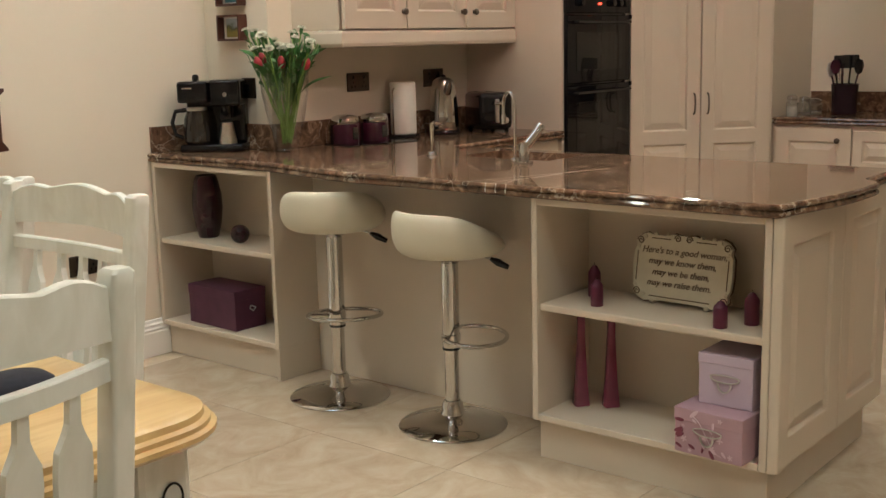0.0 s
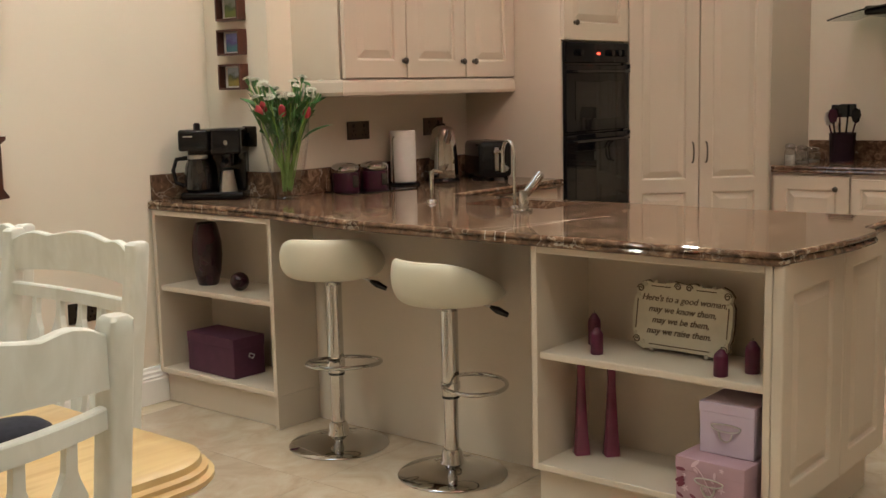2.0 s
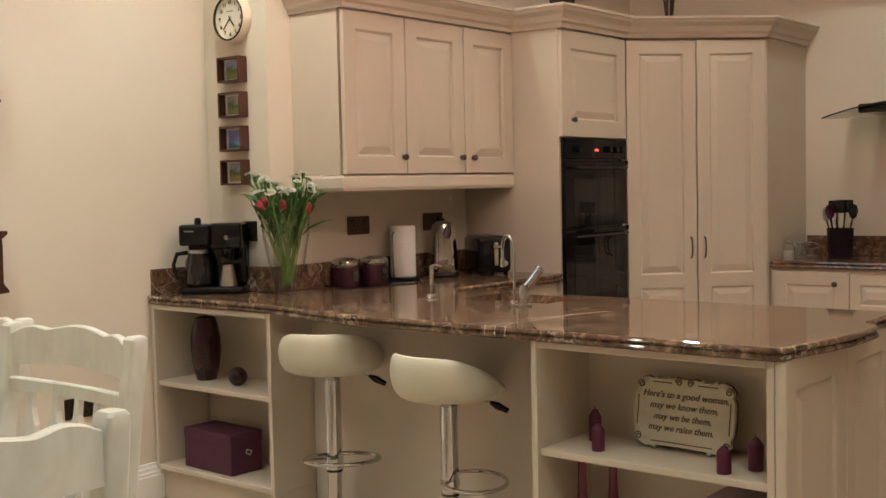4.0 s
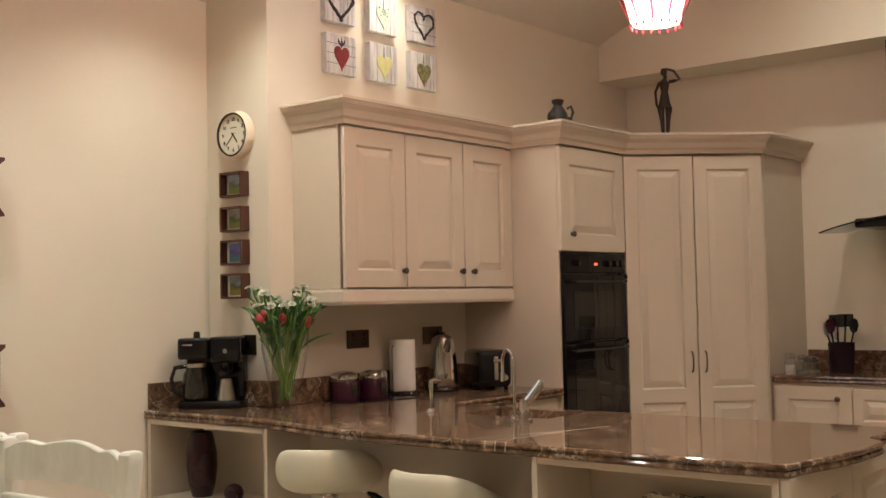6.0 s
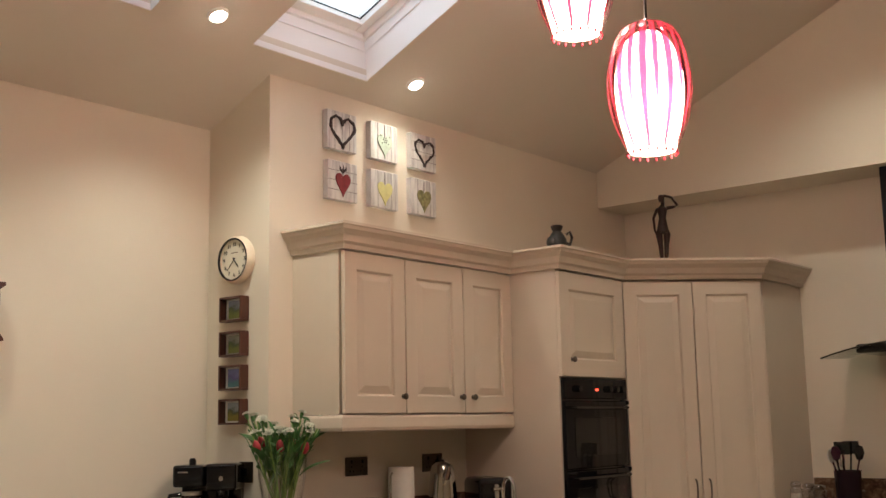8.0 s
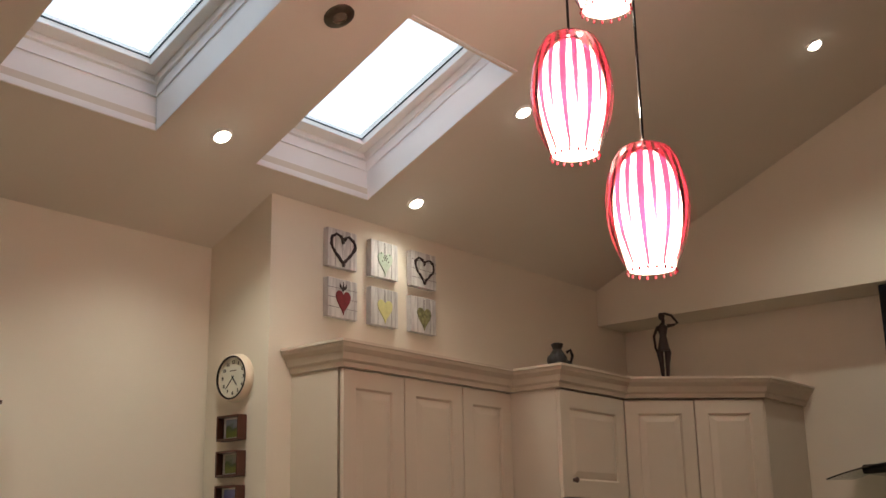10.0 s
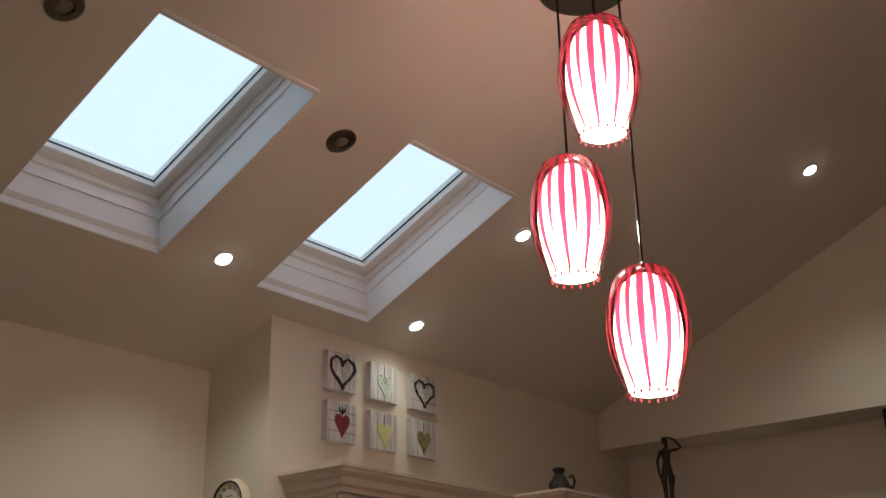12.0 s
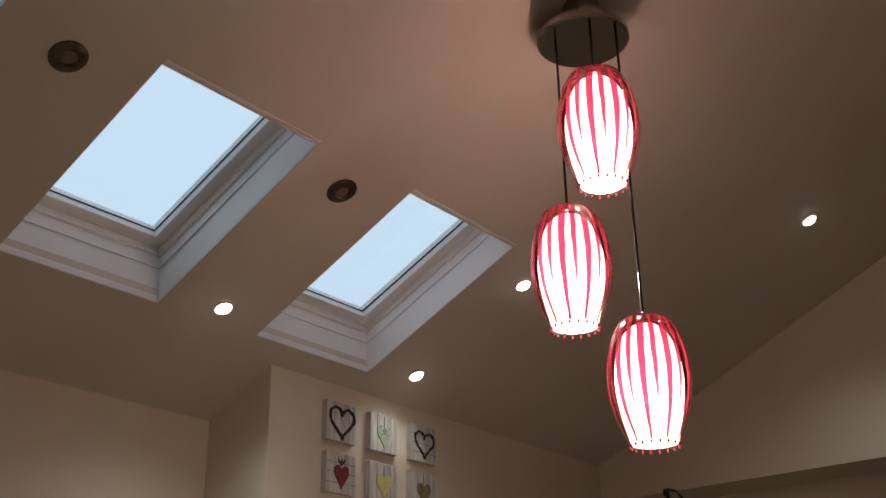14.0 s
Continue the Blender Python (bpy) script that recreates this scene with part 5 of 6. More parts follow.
v = thing("ceramic_vase", (3.075, 3.875, 0.5275), label="dark wine red barrel shaped ceramic vase", category="vase")
part("vessel", lathe([(0.0, 0.0), (0.040, 0.0), (0.044, 0.004), (0.058, 0.06), (0.066, 0.13), (0.064, 0.19), (0.052, 0.25), (0.045, 0.272), (0.041, 0.274), (0.038, 0.268), (0.046, 0.24), (0.0, 0.23)], 40), WINE, v, smooth=True)
b = thing("ornament_ball", (3.04, 3.625, 0.5275), label="small dark glossy ornamental ball", category="ornament")
part("ball", lathe([(0.040 * math.sin(a), 0.0405 - 0.040 * math.cos(a)) for a in [math.pi * i / 16 for i in range(17)]], 28), WINE, b, smooth=True)


def storage_box(name, loc, rz, w, d, h, lid, mat, label, plate=True):
    """Card box with a lid and a metal label holder on its front (-y)."""
    bx = thing(name, loc, rz, label=label, category="box")
    part("body", box(-w / 2 + 0.002, w / 2 - 0.002, -d / 2 + 0.002, d / 2 - 0.002, 0, h - 0.002, 0.003, None, 2), mat, bx)
    part("lid", box(-w / 2, w / 2, -d / 2, d / 2, h - lid, h, 0.003, None, 2), mat, bx)
    if plate:
        y, z = -d / 2 - 0.0005, h * 0.50
        bm = tube([(0.045 * math.cos(a), y - 0.002, z + 0.010 + 0.014 * math.sin(a) * (0.6 if math.sin(a) > 0 else 1)) for a in [2 * math.pi * i / 24 for i in range(24)]], 0.0022, 6, None, True)
        part("label_holder", bm, STEEL, bx, "small steel label frame", True)
        bm = tube([(0.020 * math.cos(a), y - 0.005, z - 0.006 + 0.026 * math.sin(a)) for a in [math.pi + math.pi * i / 12 for i in range(13)]], 0.003, 6)
        part("pull", bm, STEEL, bx, "steel drop pull", True)
    return bx


storage_box("storage_box", (3.058, 3.760, ZB), -92, 0.325, 0.17, 0.172, 0.045, PLUM_MATT, "deep plum fabric covered storage box", False)
pb = bpy.data.objects["storage_box"]
part("pull", tube([(0.1645, 0.0, 0.10), (0.176, -0.016, 0.092), (0.180, 0.0, 0.080), (0.176, 0.016, 0.092), (0.1645, 0.002, 0.10)], 0.003, 6), STEEL, pb, "steel drop pull", True)
fb = storage_box("storage_box", (2.897, 1.345, ZB), -93, 0.218, 0.20, 0.136, 0.040, DUSKY, "mauve floral patterned card storage box")
lb = storage_box("storage_box", (2.952, 1.334, ZB + 0.137), -90, 0.170, 0.165, 0.152, 0.030, LILAC, "lilac card storage box stacked on a floral box")
rg = random.Random(9)
for k in range(26):                           # printed sprigs on the lower box
    u, z = rg.uniform(-0.095, 0.095), rg.uniform(0.012, 0.124)
    r = rg.uniform(0.006, 0.014)
    a0 = rg.uniform(0, 6.28)
    if k % 3 == 0:
        out = [(u + (r * (0.65 + 0.35 * math.cos(5 * a))) * math.cos(a + a0), z + (r * (0.65 + 0.35 * math.cos(5 * a))) * math.sin(a + a0)) for a in [2 * math.pi * i / 30 for i in range(30)]]
    else:
        out = [(u + r * 1.2 * math.cos(a) * math.cos(a0) - r * 0.42 * math.sin(a) * math.sin(a0), z + r * 1.2 * math.cos(a) * math.sin(a0) + r * 0.42 * math.sin(a) * math.cos(a0)) for a in [2 * math.pi * i / 14 for i in range(14)]]
    part("printed_sprig", board(out, -0.1012 - 0.00004 * k, -0.1004), MAROON if k % 3 == 1 else BLOSSOM, fb)
part("printed_stem", tube([(-0.055 + 0.10 * i / 9, -0.1004, 0.118 - 0.105 * (i / 9) + 0.012 * math.sin(i * 0.7)) for i in range(10)], 0.0016, 5), BLOSSOM, fb)


def pillar_candle(x, y, r, h):
    c = thing("pillar_candle", (x, y, ZSH), label="burgundy wax pillar candle with pointed top", category="candle", group="shelf candles")
    part("wax", lathe([(0.0, 0.0), (r - 0.001, 0.0), (r, 0.002), (r, h * 0.72), (r * 0.93, h * 0.76), (r * 0.35, h * 0.94), (0.0, h * 0.96)], 28), WAX, c, smooth=True)
    part("wick", tube([(0, 0, h * 0.95), (0.0006, 0, h * 1.03)], 0.0011, 5), BLACK, c)


pillar_candle(3.035, 1.872, 0.0205, 0.108)
pillar_candle(2.925, 1.795, 0.0200, 0.088)
pillar_candle(2.890, 1.362, 0.0205, 0.082)
pillar_candle(2.972, 1.303, 0.0215, 0.100)


def taper_holder(x, y):
    t = thing("candlestick", (x, y, ZB), -40, label="tall tapering wine coloured square candlestick", category="candlestick", group="candlesticks")
    bm = bmesh.new()
    rings = []
    for r, z in ((0.024, 0.0), (0.0245, 0.004), (0.018, 0.09), (0.0115, 0.24), (0.0115, 0.318), (0.010, 0.322)):
        rings.append([bm.verts.new((x2, y2, z)) for x2, y2 in turned_corner(-r, r, -r, r, r * 0.2, 2)])
    for a, b2 in zip(rings, rings[1:]):
        for i in range(len(a)):
            bm.faces.new((a[i], a[(i + 1) % len(a)], b2[(i + 1) % len(b2)], b2[i]))
    bm.faces.new(rings[0])
    bm.faces.new(rings[-1])
    part("stem", bm, material("wine_glass_resin", (0.20, 0.045, 0.085), 0.2, vary=0.2, scale=8), t, smooth=True)


taper_holder(3.000, 1.902)
taper_holder(3.045, 1.815)


def text_mesh(body, size, shear=0.0, depth=0.001):
    cu = bpy.data.curves.new("text", "FONT")
    cu.body, cu.size, cu.extrude, cu.align_x, cu.align_y, cu.shear = body, size, depth, "CENTER", "CENTER", shear
    cu.resolution_u, cu.offset = 3, size * 0.008
    ob = new("text", cu)
    bpy.context.view_layer.update()
    me = bpy.data.meshes.new_from_object(ob.evaluated_get(bpy.context.evaluated_depsgraph_get()))
    bpy.data.objects.remove(ob)
    return me


def text_part(name, body, size, mat, parent, m, shear=0.0, label=""):
    me = text_mesh(body, size, shear)
    me.materials.clear()
    me.materials.append(mat)
    ob = new(name, me)
    ob.parent = parent
    ob.matrix_basis = m
    return tagged(ob, label)


# scrolled plaque on feet
sg = thing("plaque", (3.055, 1.578, ZSH), -92, label="ivory scrolled plaque with bronze verse standing on the shelf", category="plaque")
SW, SH = 0.34, 0.205
half = [(0.0, 0.0), (0.09, 0.0), (0.125, -0.008), (0.150, 0.004), (0.166, 0.022), (0.160, 0.040), (0.170, 0.055), (0.172, 0.10), (0.170, 0.150), (0.160, 0.166), (0.166, 0.182), (0.150, 0.200), (0.128, 0.208), (0.112, 0.200), (0.06, 0.200), (0.035, 0.210), (0.0, 0.204)]
out = half + [(-x, z) for x, z in reversed(half[1:-1])]
LEAN = pose(0, 0, 0.012, -9, 0, 0)
part("tablet", board(out, -0.007, 0.007, None, 0.002), IVORY, sg, m=LEAN)
part("back_edge", board([(x * 1.022, (z - 0.1) * 1.03 + 0.1) for x, z in out], 0.0072, 0.011), INK, sg, "darker bronze rim", m=LEAN)
for s in (-1, 1):
    part("foot", box(s * 0.095 - 0.008, s * 0.095 + 0.008, -0.010, 0.030, 0.0, 0.014, 0.003), IVORY, sg)
    for cx, cz, r in ((0.150, 0.182, 0.013), (0.135, 0.196, 0.009), (0.155, 0.160, 0.007), (0.150, 0.020, 0.013), (0.158, 0.040, 0.007), (0.128, 0.012, 0.009), (0.020, 0.196, 0.012)):
        spiral = [(s * (cx + r * (1 - i / 22) * math.cos(i * 0.55)), -0.0085, cz + r * (1 - i / 22) * math.sin(i * 0.55)) for i in range(18)]
        part("scroll", tube(spiral, 0.0019, 5), INK if r > 0.01 else IVORY, sg, smooth=True, m=LEAN)
    part("border", tube([(s * 0.157, -0.0075, 0.055), (s * 0.157, -0.0075, 0.148)], 0.0018, 5), INK, sg, smooth=True, m=LEAN)
    part("border", tube([(s * 0.045, -0.0075, 0.192), (s * 0.112, -0.0075, 0.192)], 0.0018, 5), INK, sg, smooth=True, m=LEAN)
    for bxp in (0.058, 0.100):
        part("finial", lathe([(0.006, 0.0), (0.007, 0.004), (0.004, 0.010), (0.0, 0.013)], 10), IVORY, sg, smooth=True, m=LEAN @ pose(s * bxp, 0, 0.200))
part("border", tube([(-0.105, -0.0075, 0.010), (0.105, -0.0075, 0.010)], 0.0018, 5), INK, sg, smooth=True, m=LEAN)
for k, line in enumerate(("Here's to a good woman,", "may we know them,", "may we be them,", "may we raise them.")):
    text_part("verse_line", line, 0.0285, INK, sg, LEAN @ pose(0.004 - 0.003 * k, -0.0078, 0.155 - 0.034 * k, 90, 0, 0), 0.25, "bronze italic lettering")

# ---- wall pieces ----
MAHOGANY = wood("dark_red_wood", (0.085, 0.026, 0.014), (0.040, 0.012, 0.007), 0.35, 1.0, (9, 9, 2))
CLOCK_FACE = material("clock_face_paper", (0.74, 0.70, 0.58), 0.5, vary=0.03, scale=20)
PALE_FRAME = material("cream_clock_case", (0.70, 0.60, 0.46), 0.3, vary=0.03, scale=10)
ck = thing("wall_clock", (XB - 0.001, 3.862, 2.110), -90, label="round cream wall clock with black ring and numerals", category="clock")
part("case", lathe([(0.0, 0.0), (0.108, 0.0), (0.110, 0.006), (0.106, 0.034), (0.098, 0.042), (0.092, 0.040), (0.092, 0.026), (0.0, 0.026)], 48), PALE_FRAME, ck, smooth=True, m=pose(0, 0, 0, 90))
part("ring", lathe([(0.090, 0.037), (0.091, 0.042), (0.097, 0.0445), (0.099, 0.041)], 48, caps=False), BLACK, ck, "black bezel ring", True, pose(0, 0, 0, 90))
face = part("face", lathe([(0.0, 0.0285), (0.0915, 0.0285), (0.0915, 0.027), (0.0, 0.027)], 40), CLOCK_FACE, ck, m=pose(0, 0, 0, 90))
for k in range(1, 13):
    a = radians(90 - 30 * k)
    text_part("numeral", str(k), 0.023, BLACK, face, pose(0.070 * math.cos(a), 0.070 * math.sin(a), 0.0295))
part("maker_mark", box(-0.022, 0.022, 0.030, 0.034, 0.0288, 0.0294), INK, face, "plain dark bar")
for name, ln, w, ang in (("hour_hand", 0.045, 0.0028, 90 - 141), ("minute_hand", 0.066, 0.002, 90 - 225)):
    part(name, box(-0.012, ln, -w, w, 0.031, 0.0322), BLACK, face, m=pose(0, 0, 0, 0, 0, ang))


def photo_material(name, top, mid, low):
    """A small landscape print: sky, trees, field."""
    m = bpy.data.materials.new(name)
    m.use_nodes = True
    nt = m.node_tree
    b = nt.nodes["Principled BSDF"]
    b.inputs["Roughness"].default_value = 0.35
    tc = nt.nodes.new("ShaderNodeTexCoord")
    sx = nt.nodes.new("ShaderNodeSeparateXYZ")
    nz = nt.nodes.new("ShaderNodeTexNoise")
    nz.inputs["Scale"].default_value, nz.inputs["Detail"].default_value = 38.0, 6
    ma = nt.nodes.new("ShaderNodeMath")
    ma.operation, ma.inputs[1].default_value = "MULTIPLY_ADD", 0.07
    mr = nt.nodes.new("ShaderNodeMapRange")
    mr.inputs["From Min"].default_value, mr.inputs["From Max"].default_value = -0.01, 0.08
    r = nt.nodes.new("ShaderNodeValToRGB")
    e = r.color_ramp.elements
    e[0].position, e[0].color, e[1].position, e[1].color = 0.25, (*low, 1), 0.75, (*top, 1)
    r.color_ramp.elements.new(0.5).color = (*mid, 1)
    L = nt.links.new
    L(tc.outputs["Object"], nz.inputs["Vector"])
    L(tc.outputs["Object"], sx.inputs[0])
    L(nz.outputs["Fac"], ma.inputs[0])
    L(sx.outputs[2], ma.inputs[2])
    L(ma.outputs[0], mr.inputs[0])
    L(mr.outputs[0], r.inputs[0])
    L(r.outputs[0], b.inputs["Base Color"])
    return m


PHOTOS = [((0.30, 0.36, 0.48), (0.10, 0.14, 0.06), (0.20, 0.26, 0.06)), ((0.34, 0.36, 0.30), (0.08, 0.13, 0.05), (0.24, 0.30, 0.08)),
          ((0.20, 0.24, 0.55), (0.14, 0.10, 0.36), (0.08, 0.24, 0.30)), ((0.36, 0.42, 0.50), (0.06, 0.08, 0.03), (0.30, 0.26, 0.05))]
for k, zc in enumerate((1.886, 1.730, 1.580, 1.430)):
    fr = thing("box_frame", (XB - 0.001, 3.868, zc), -90, label="small dark wood box frame holding a landscape photo", category="picture frame", group="box frames")
    w, h, d, t = 0.148, 0.112, 0.048, 0.009
    part("top_rail", box(-w / 2, w / 2, -d, 0, h / 2 - t, h / 2, 0.001), MAHOGANY, fr)
    part("bottom_rail", box(-w / 2, w / 2, -d, 0, -h / 2, -h / 2 + t, 0.001), MAHOGANY, fr)
    part("left_stile", box(-w / 2, -w / 2 + t, -d, 0, -h / 2 + t, h / 2 - t), MAHOGANY, fr)
    part("right_stile", box(w / 2 - t, w / 2, -d, 0, -h / 2 + t, h / 2 - t), MAHOGANY, fr)
    part("mount", box(-w / 2 + t, w / 2 - t, -0.012, -0.001, -h / 2 + t, h / 2 - t), WHITE, fr, "white mount")
    part("photo", box(-0.048, 0.050, -0.014, -0.0122, -0.040, 0.040), photo_material("photo_print", *PHOTOS[k]), fr, "small landscape photo")


def heart(scale, n=36):
    pts = []
    for i in range(n):
        a = 2 * math.pi * i / n
        pts.append((scale * 16 * math.sin(a) ** 3 / 16, scale * (13 * math.cos(a) - 5 * math.cos(2 * a) - 2 * math.cos(3 * a) - math.cos(4 * a)) / 16))
    return pts


PLANK = wood("whitewashed_planks", (0.66, 0.63, 0.60), (0.40, 0.37, 0.36), 0.7, 1.0, (14, 3, 2))
TWIG = material("dark_twig", (0.035, 0.022, 0.020), 0.8, vary=0.4, scale=60)
SAGE = material("sage_metal", (0.40, 0.46, 0.36), 0.5, vary=0.15, scale=40)
YELLOW = material("pale_yellow_felt", (0.62, 0.58, 0.25), 0.8, vary=0.08, scale=40)
CRIMSON = material("crimson_felt", (0.20, 0.015, 0.02), 0.7, vary=0.2, scale=40)
MOSS = material("moss_heart", (0.22, 0.20, 0.09), 0.9, vary=0.4, scale=60, bump=0.6, bump_scale=120)
CANVAS = [(3.620, 2.848, "twig"), (3.921, 2.850, "sage"), (4.226, 2.852, "twig2"), (3.622, 2.604, "crimson"), (3.919, 2.607, "yellow"), (4.220, 2.612, "moss")]
NAMES = {"twig": "dark twig heart", "twig2": "rustic twig heart on slats", "sage": "pierced sage green heart", "crimson": "red felt heart with leaves", "yellow": "pale yellow heart", "moss": "mossy brown heart"}
for x, zt, kind_ in CANVAS:
    cv = thing("canvas_print", (x, YC - 0.001, zt - 0.188), 0, label="square whitewashed canvas showing a " + NAMES[kind_], category="canvas", group="heart canvases")
    w, h, d = 0.200, 0.188, 0.034
    part("panel", box(0, w, -d, 0, 0, h, 0.002), PLANK, cv)
    for q in range(1, 4):
        if kind_ in ("crimson", "twig2"):
            part("slat_line", box(0.002, w - 0.002, -d - 0.0012, -d - 0.0001, h * q / 4 - 0.0012, h * q / 4 + 0.0012), material("slat_gap", (0.20, 0.18, 0.17), 0.8), cv)
        else:
            part("slat_line", box(w * q / 4 - 0.0008, w * q / 4 + 0.0008, -d - 0.0012, -d - 0.0001, 0.002, h - 0.002), material("slat_gap", (0.30, 0.28, 0.27), 0.8), cv)
    hx, hz = w / 2, h / 2
    if kind_.startswith("twig"):
        for q in range(3):
            rr = random.Random(q + (7 if kind_ == "twig" else 3))
            pts = [(hx + px + rr.uniform(-0.007, 0.007), -d - 0.004, hz + pz + 0.004 + rr.uniform(-0.005, 0.005)) for px, pz in heart(0.082 if kind_ == "twig" else 0.074, 40)]
            part("twig_ring", tube(pts, 0.0052 if kind_ == "twig" else 0.0038, 5, None, True), TWIG, cv)
    else:
        mt = {"sage": SAGE, "crimson": CRIMSON, "yellow": YELLOW, "moss": MOSS}[kind_]
        shape = [(hx + px * (0.78 if kind_ == "crimson" else 0.86), hz - 0.004 + pz * (1.12 if pz < 0 else 0.85)) for px, pz in heart(0.064)]
        hb = part("heart", board(shape, -d - 0.005, -d - 0.0004, None, 0.0015), mt, cv)
        part("string", tube([(hx, -d - 0.002, hz + 0.03), (hx + 0.001, -d - 0.002, h - 0.012)], 0.0012, 5), TWIG, cv)
        if kind_ == "sage":
            for px, pz in [(0, 0.010)] + [(0.013 * math.cos(a), 0.010 + 0.013 * math.sin(a)) for a in [math.pi * i / 3 for i in range(6)]] + [(-0.032, 0.03), (0.032, 0.03), (-0.022, -0.008), (0.022, -0.008)]:
                part("pierced_hole", lathe([(0.0, 0.0), (0.0042, 0.0), (0.0042, 0.0006), (0.0, 0.0006)], 10), TWIG, hb, m=pose(hx + px, -d - 0.0051, hz + pz, 90))
        if kind_ == "crimson":
            for s in (-1, 0.1, 1):
                part("leaf", board([(hx, h - 0.060), (hx + s * 0.016 - 0.006, h - 0.040), (hx + s * 0.022, h - 0.022), (hx + s * 0.016 + 0.006, h - 0.040)], -d - 0.004, -d - 0.0006), TWIG, cv)


def double_socket(loc, rz, w, h, label, plug=False):
    s = thing("wall_socket", loc, rz, label=label, category="socket", group="wall sockets")
    part("plate", box(-w / 2, w / 2, -0.008, 0, -h / 2, h / 2, 0.002), BRONZE_PLATE, s)
    if w > 0.1:
        for cx in (-0.036, 0.036):
            part("rocker", box(cx - 0.006, cx + 0.006, -0.011, -0.0075, 0.014, 0.030, 0.001), BLACK, s, "black switch rocker")
            for dx, dz in ((0, 0.0), (-0.011, -0.020), (0.011, -0.020)):
                part("pin_hole", box(cx + dx - 0.003, cx + dx + 0.003, -0.0088, -0.0078, dz - 0.006, dz + 0.003), BLACK, s)
    else:
        part("rocker", box(-0.008, 0.008, -0.012, -0.0075, -0.016, 0.016, 0.001), BLACK, s)
    if plug:
        part("plug", box(0.012, 0.060, -0.040, -0.008, -0.034, 0.014, 0.008, None, 2), BLACK, s, "black plug", True)


double_socket((3.832, YC - 0.001, 1.172), 0, 0.148, 0.086, "dark bronze double wall socket")
double_socket((4.384, YC - 0.001, 1.170), 0, 0.152, 0.088, "dark bronze double wall socket with a black plug", True)
double_socket((XB - 0.001, 3.80, 1.168), -90, 0.086, 0.090, "dark bronze wall switch plate")
double_socket((2.575, YA - 0.001, 0.465), 0, 0.148, 0.086, "dark bronze double wall socket on the dining wall")

# wooden wall rack on the dining wall, its scrolled end board in view
rk = thing("wall_rack", (2.225, YA - 0.001, 0), 0, label="dark wooden wall rack with scrolled end boards", category="wall shelf")
half = [(0.0, 0.98), (-0.030, 0.985), (-0.020, 1.02), (-0.045, 1.10), (-0.020, 1.18), (-0.030, 1.215), (0.0, 1.22)]
part("back_board", box(-0.90, -0.050, -0.018, 0, 0.98, 1.93, 0.002), MAHOGANY, rk)
for z0, z1 in ((0.975, 1.215), (1.700, 1.930)):
    prof = [(-0.060, z0), (0.004, z0 + 0.004), (0.004, z0 + 0.012), (-0.018, z0 + 0.040), (-0.016, z1 - 0.05), (-0.018, z1 - 0.03), (0.006, z1 - 0.012), (0.006, z1), (-0.060, z1)]
    part("end_board", board(prof, -0.10, -0.0), MAHOGANY, rk)
    part("shelf", box(-0.90, -0.062, -0.10, -0.0185, z0 + 0.02, z0 + 0.038, 0.002), MAHOGANY, rk)

# skirting on the dining wall
SKIRT = [(0.0, 0.0), (0.026, 0.0), (0.026, 0.105), (0.022, 0.112), (0.024, 0.120), (0.018, 0.128), (0.018, 0.140), (0.010, 0.148), (0.008, 0.160), (0.0, 0.162)]
tagged(mesh_object("baseboard", sweep(SKIRT, [(X0, YA - 0.0005), (2.965, YA - 0.0005)]), WHITE), "white moulded skirting board along the dining wall", "baseboard", kind="structure")

# ---- ornaments on the cupboard tops ----
BRONZE = material("dark_bronze", (0.030, 0.018, 0.014), 0.4, 0.5, vary=0.3, scale=25)
IRON = material("black_cast_resin", (0.010, 0.008, 0.007), 0.4, vary=0.3, scale=30, bump=0.3, bump_scale=60)
ZTOP = 2.2225
bm = bmesh.new()
for s in (-1, 1):
    tube([(s * 0.016, 0, 0.0), (s * 0.022, 0, 0.11), (s * 0.030, 0, 0.18), (s * 0.018, 0, 0.22)], [0.012, 0.018, 0.026, 0.022], 10, bm)
tube([(0, 0, 0.19), (0, 0, 0.23), (0.002, 0, 0.29), (0.0, 0, 0.35), (0.006, 0, 0.37), (0.012, 0, 0.40)], [0.045, 0.040, 0.026, 0.042, 0.016, 0.012], 12, bm)
lathe([(0.0, 0.39), (0.020, 0.40), (0.026, 0.42), (0.020, 0.44), (0.0, 0.446)], 14, bm, (0.0, 0, 0))
tube([(-0.035, 0, 0.35), (-0.066, 0, 0.29), (-0.060, 0, 0.21), (-0.040, 0, 0.17)], [0.012, 0.010, 0.009, 0.008], 8, bm)
tube([(0.036, 0, 0.355), (0.085, 0, 0.362), (0.118, 0, 0.372), (0.075, 0, 0.425), (0.015, 0, 0.440)], [0.012, 0.010, 0.010, 0.009, 0.008], 8, bm)
st = mesh_object("statue", bm, BRONZE, True)
st.matrix_basis = pose(5.518, 2.899, ZTOP, 0, 0, -52) @ Matrix.Diagonal((0.74, 0.66, 0.86, 1))
tagged(st, "slender dark bronze figure ornament on the larder top", "ornament")
bm = lathe([(0.0, 0.0), (0.055, 0.0), (0.068, 0.03), (0.062, 0.07), (0.040, 0.105), (0.028, 0.12), (0.036, 0.135), (0.042, 0.152), (0.030, 0.158), (0.0, 0.150)], 16)
tube([(0.045, 0, 0.05), (0.085, 0, 0.04), (0.098, 0, 0.08), (0.085, 0, 0.115), (0.060, 0, 0.10)], 0.010, 8, bm)
tube([(0.03, -0.02, 0.03), (0.075, -0.03, 0.02), (0.10, -0.04, 0.006)], [0.02, 0.014, 0.007], 8, bm)
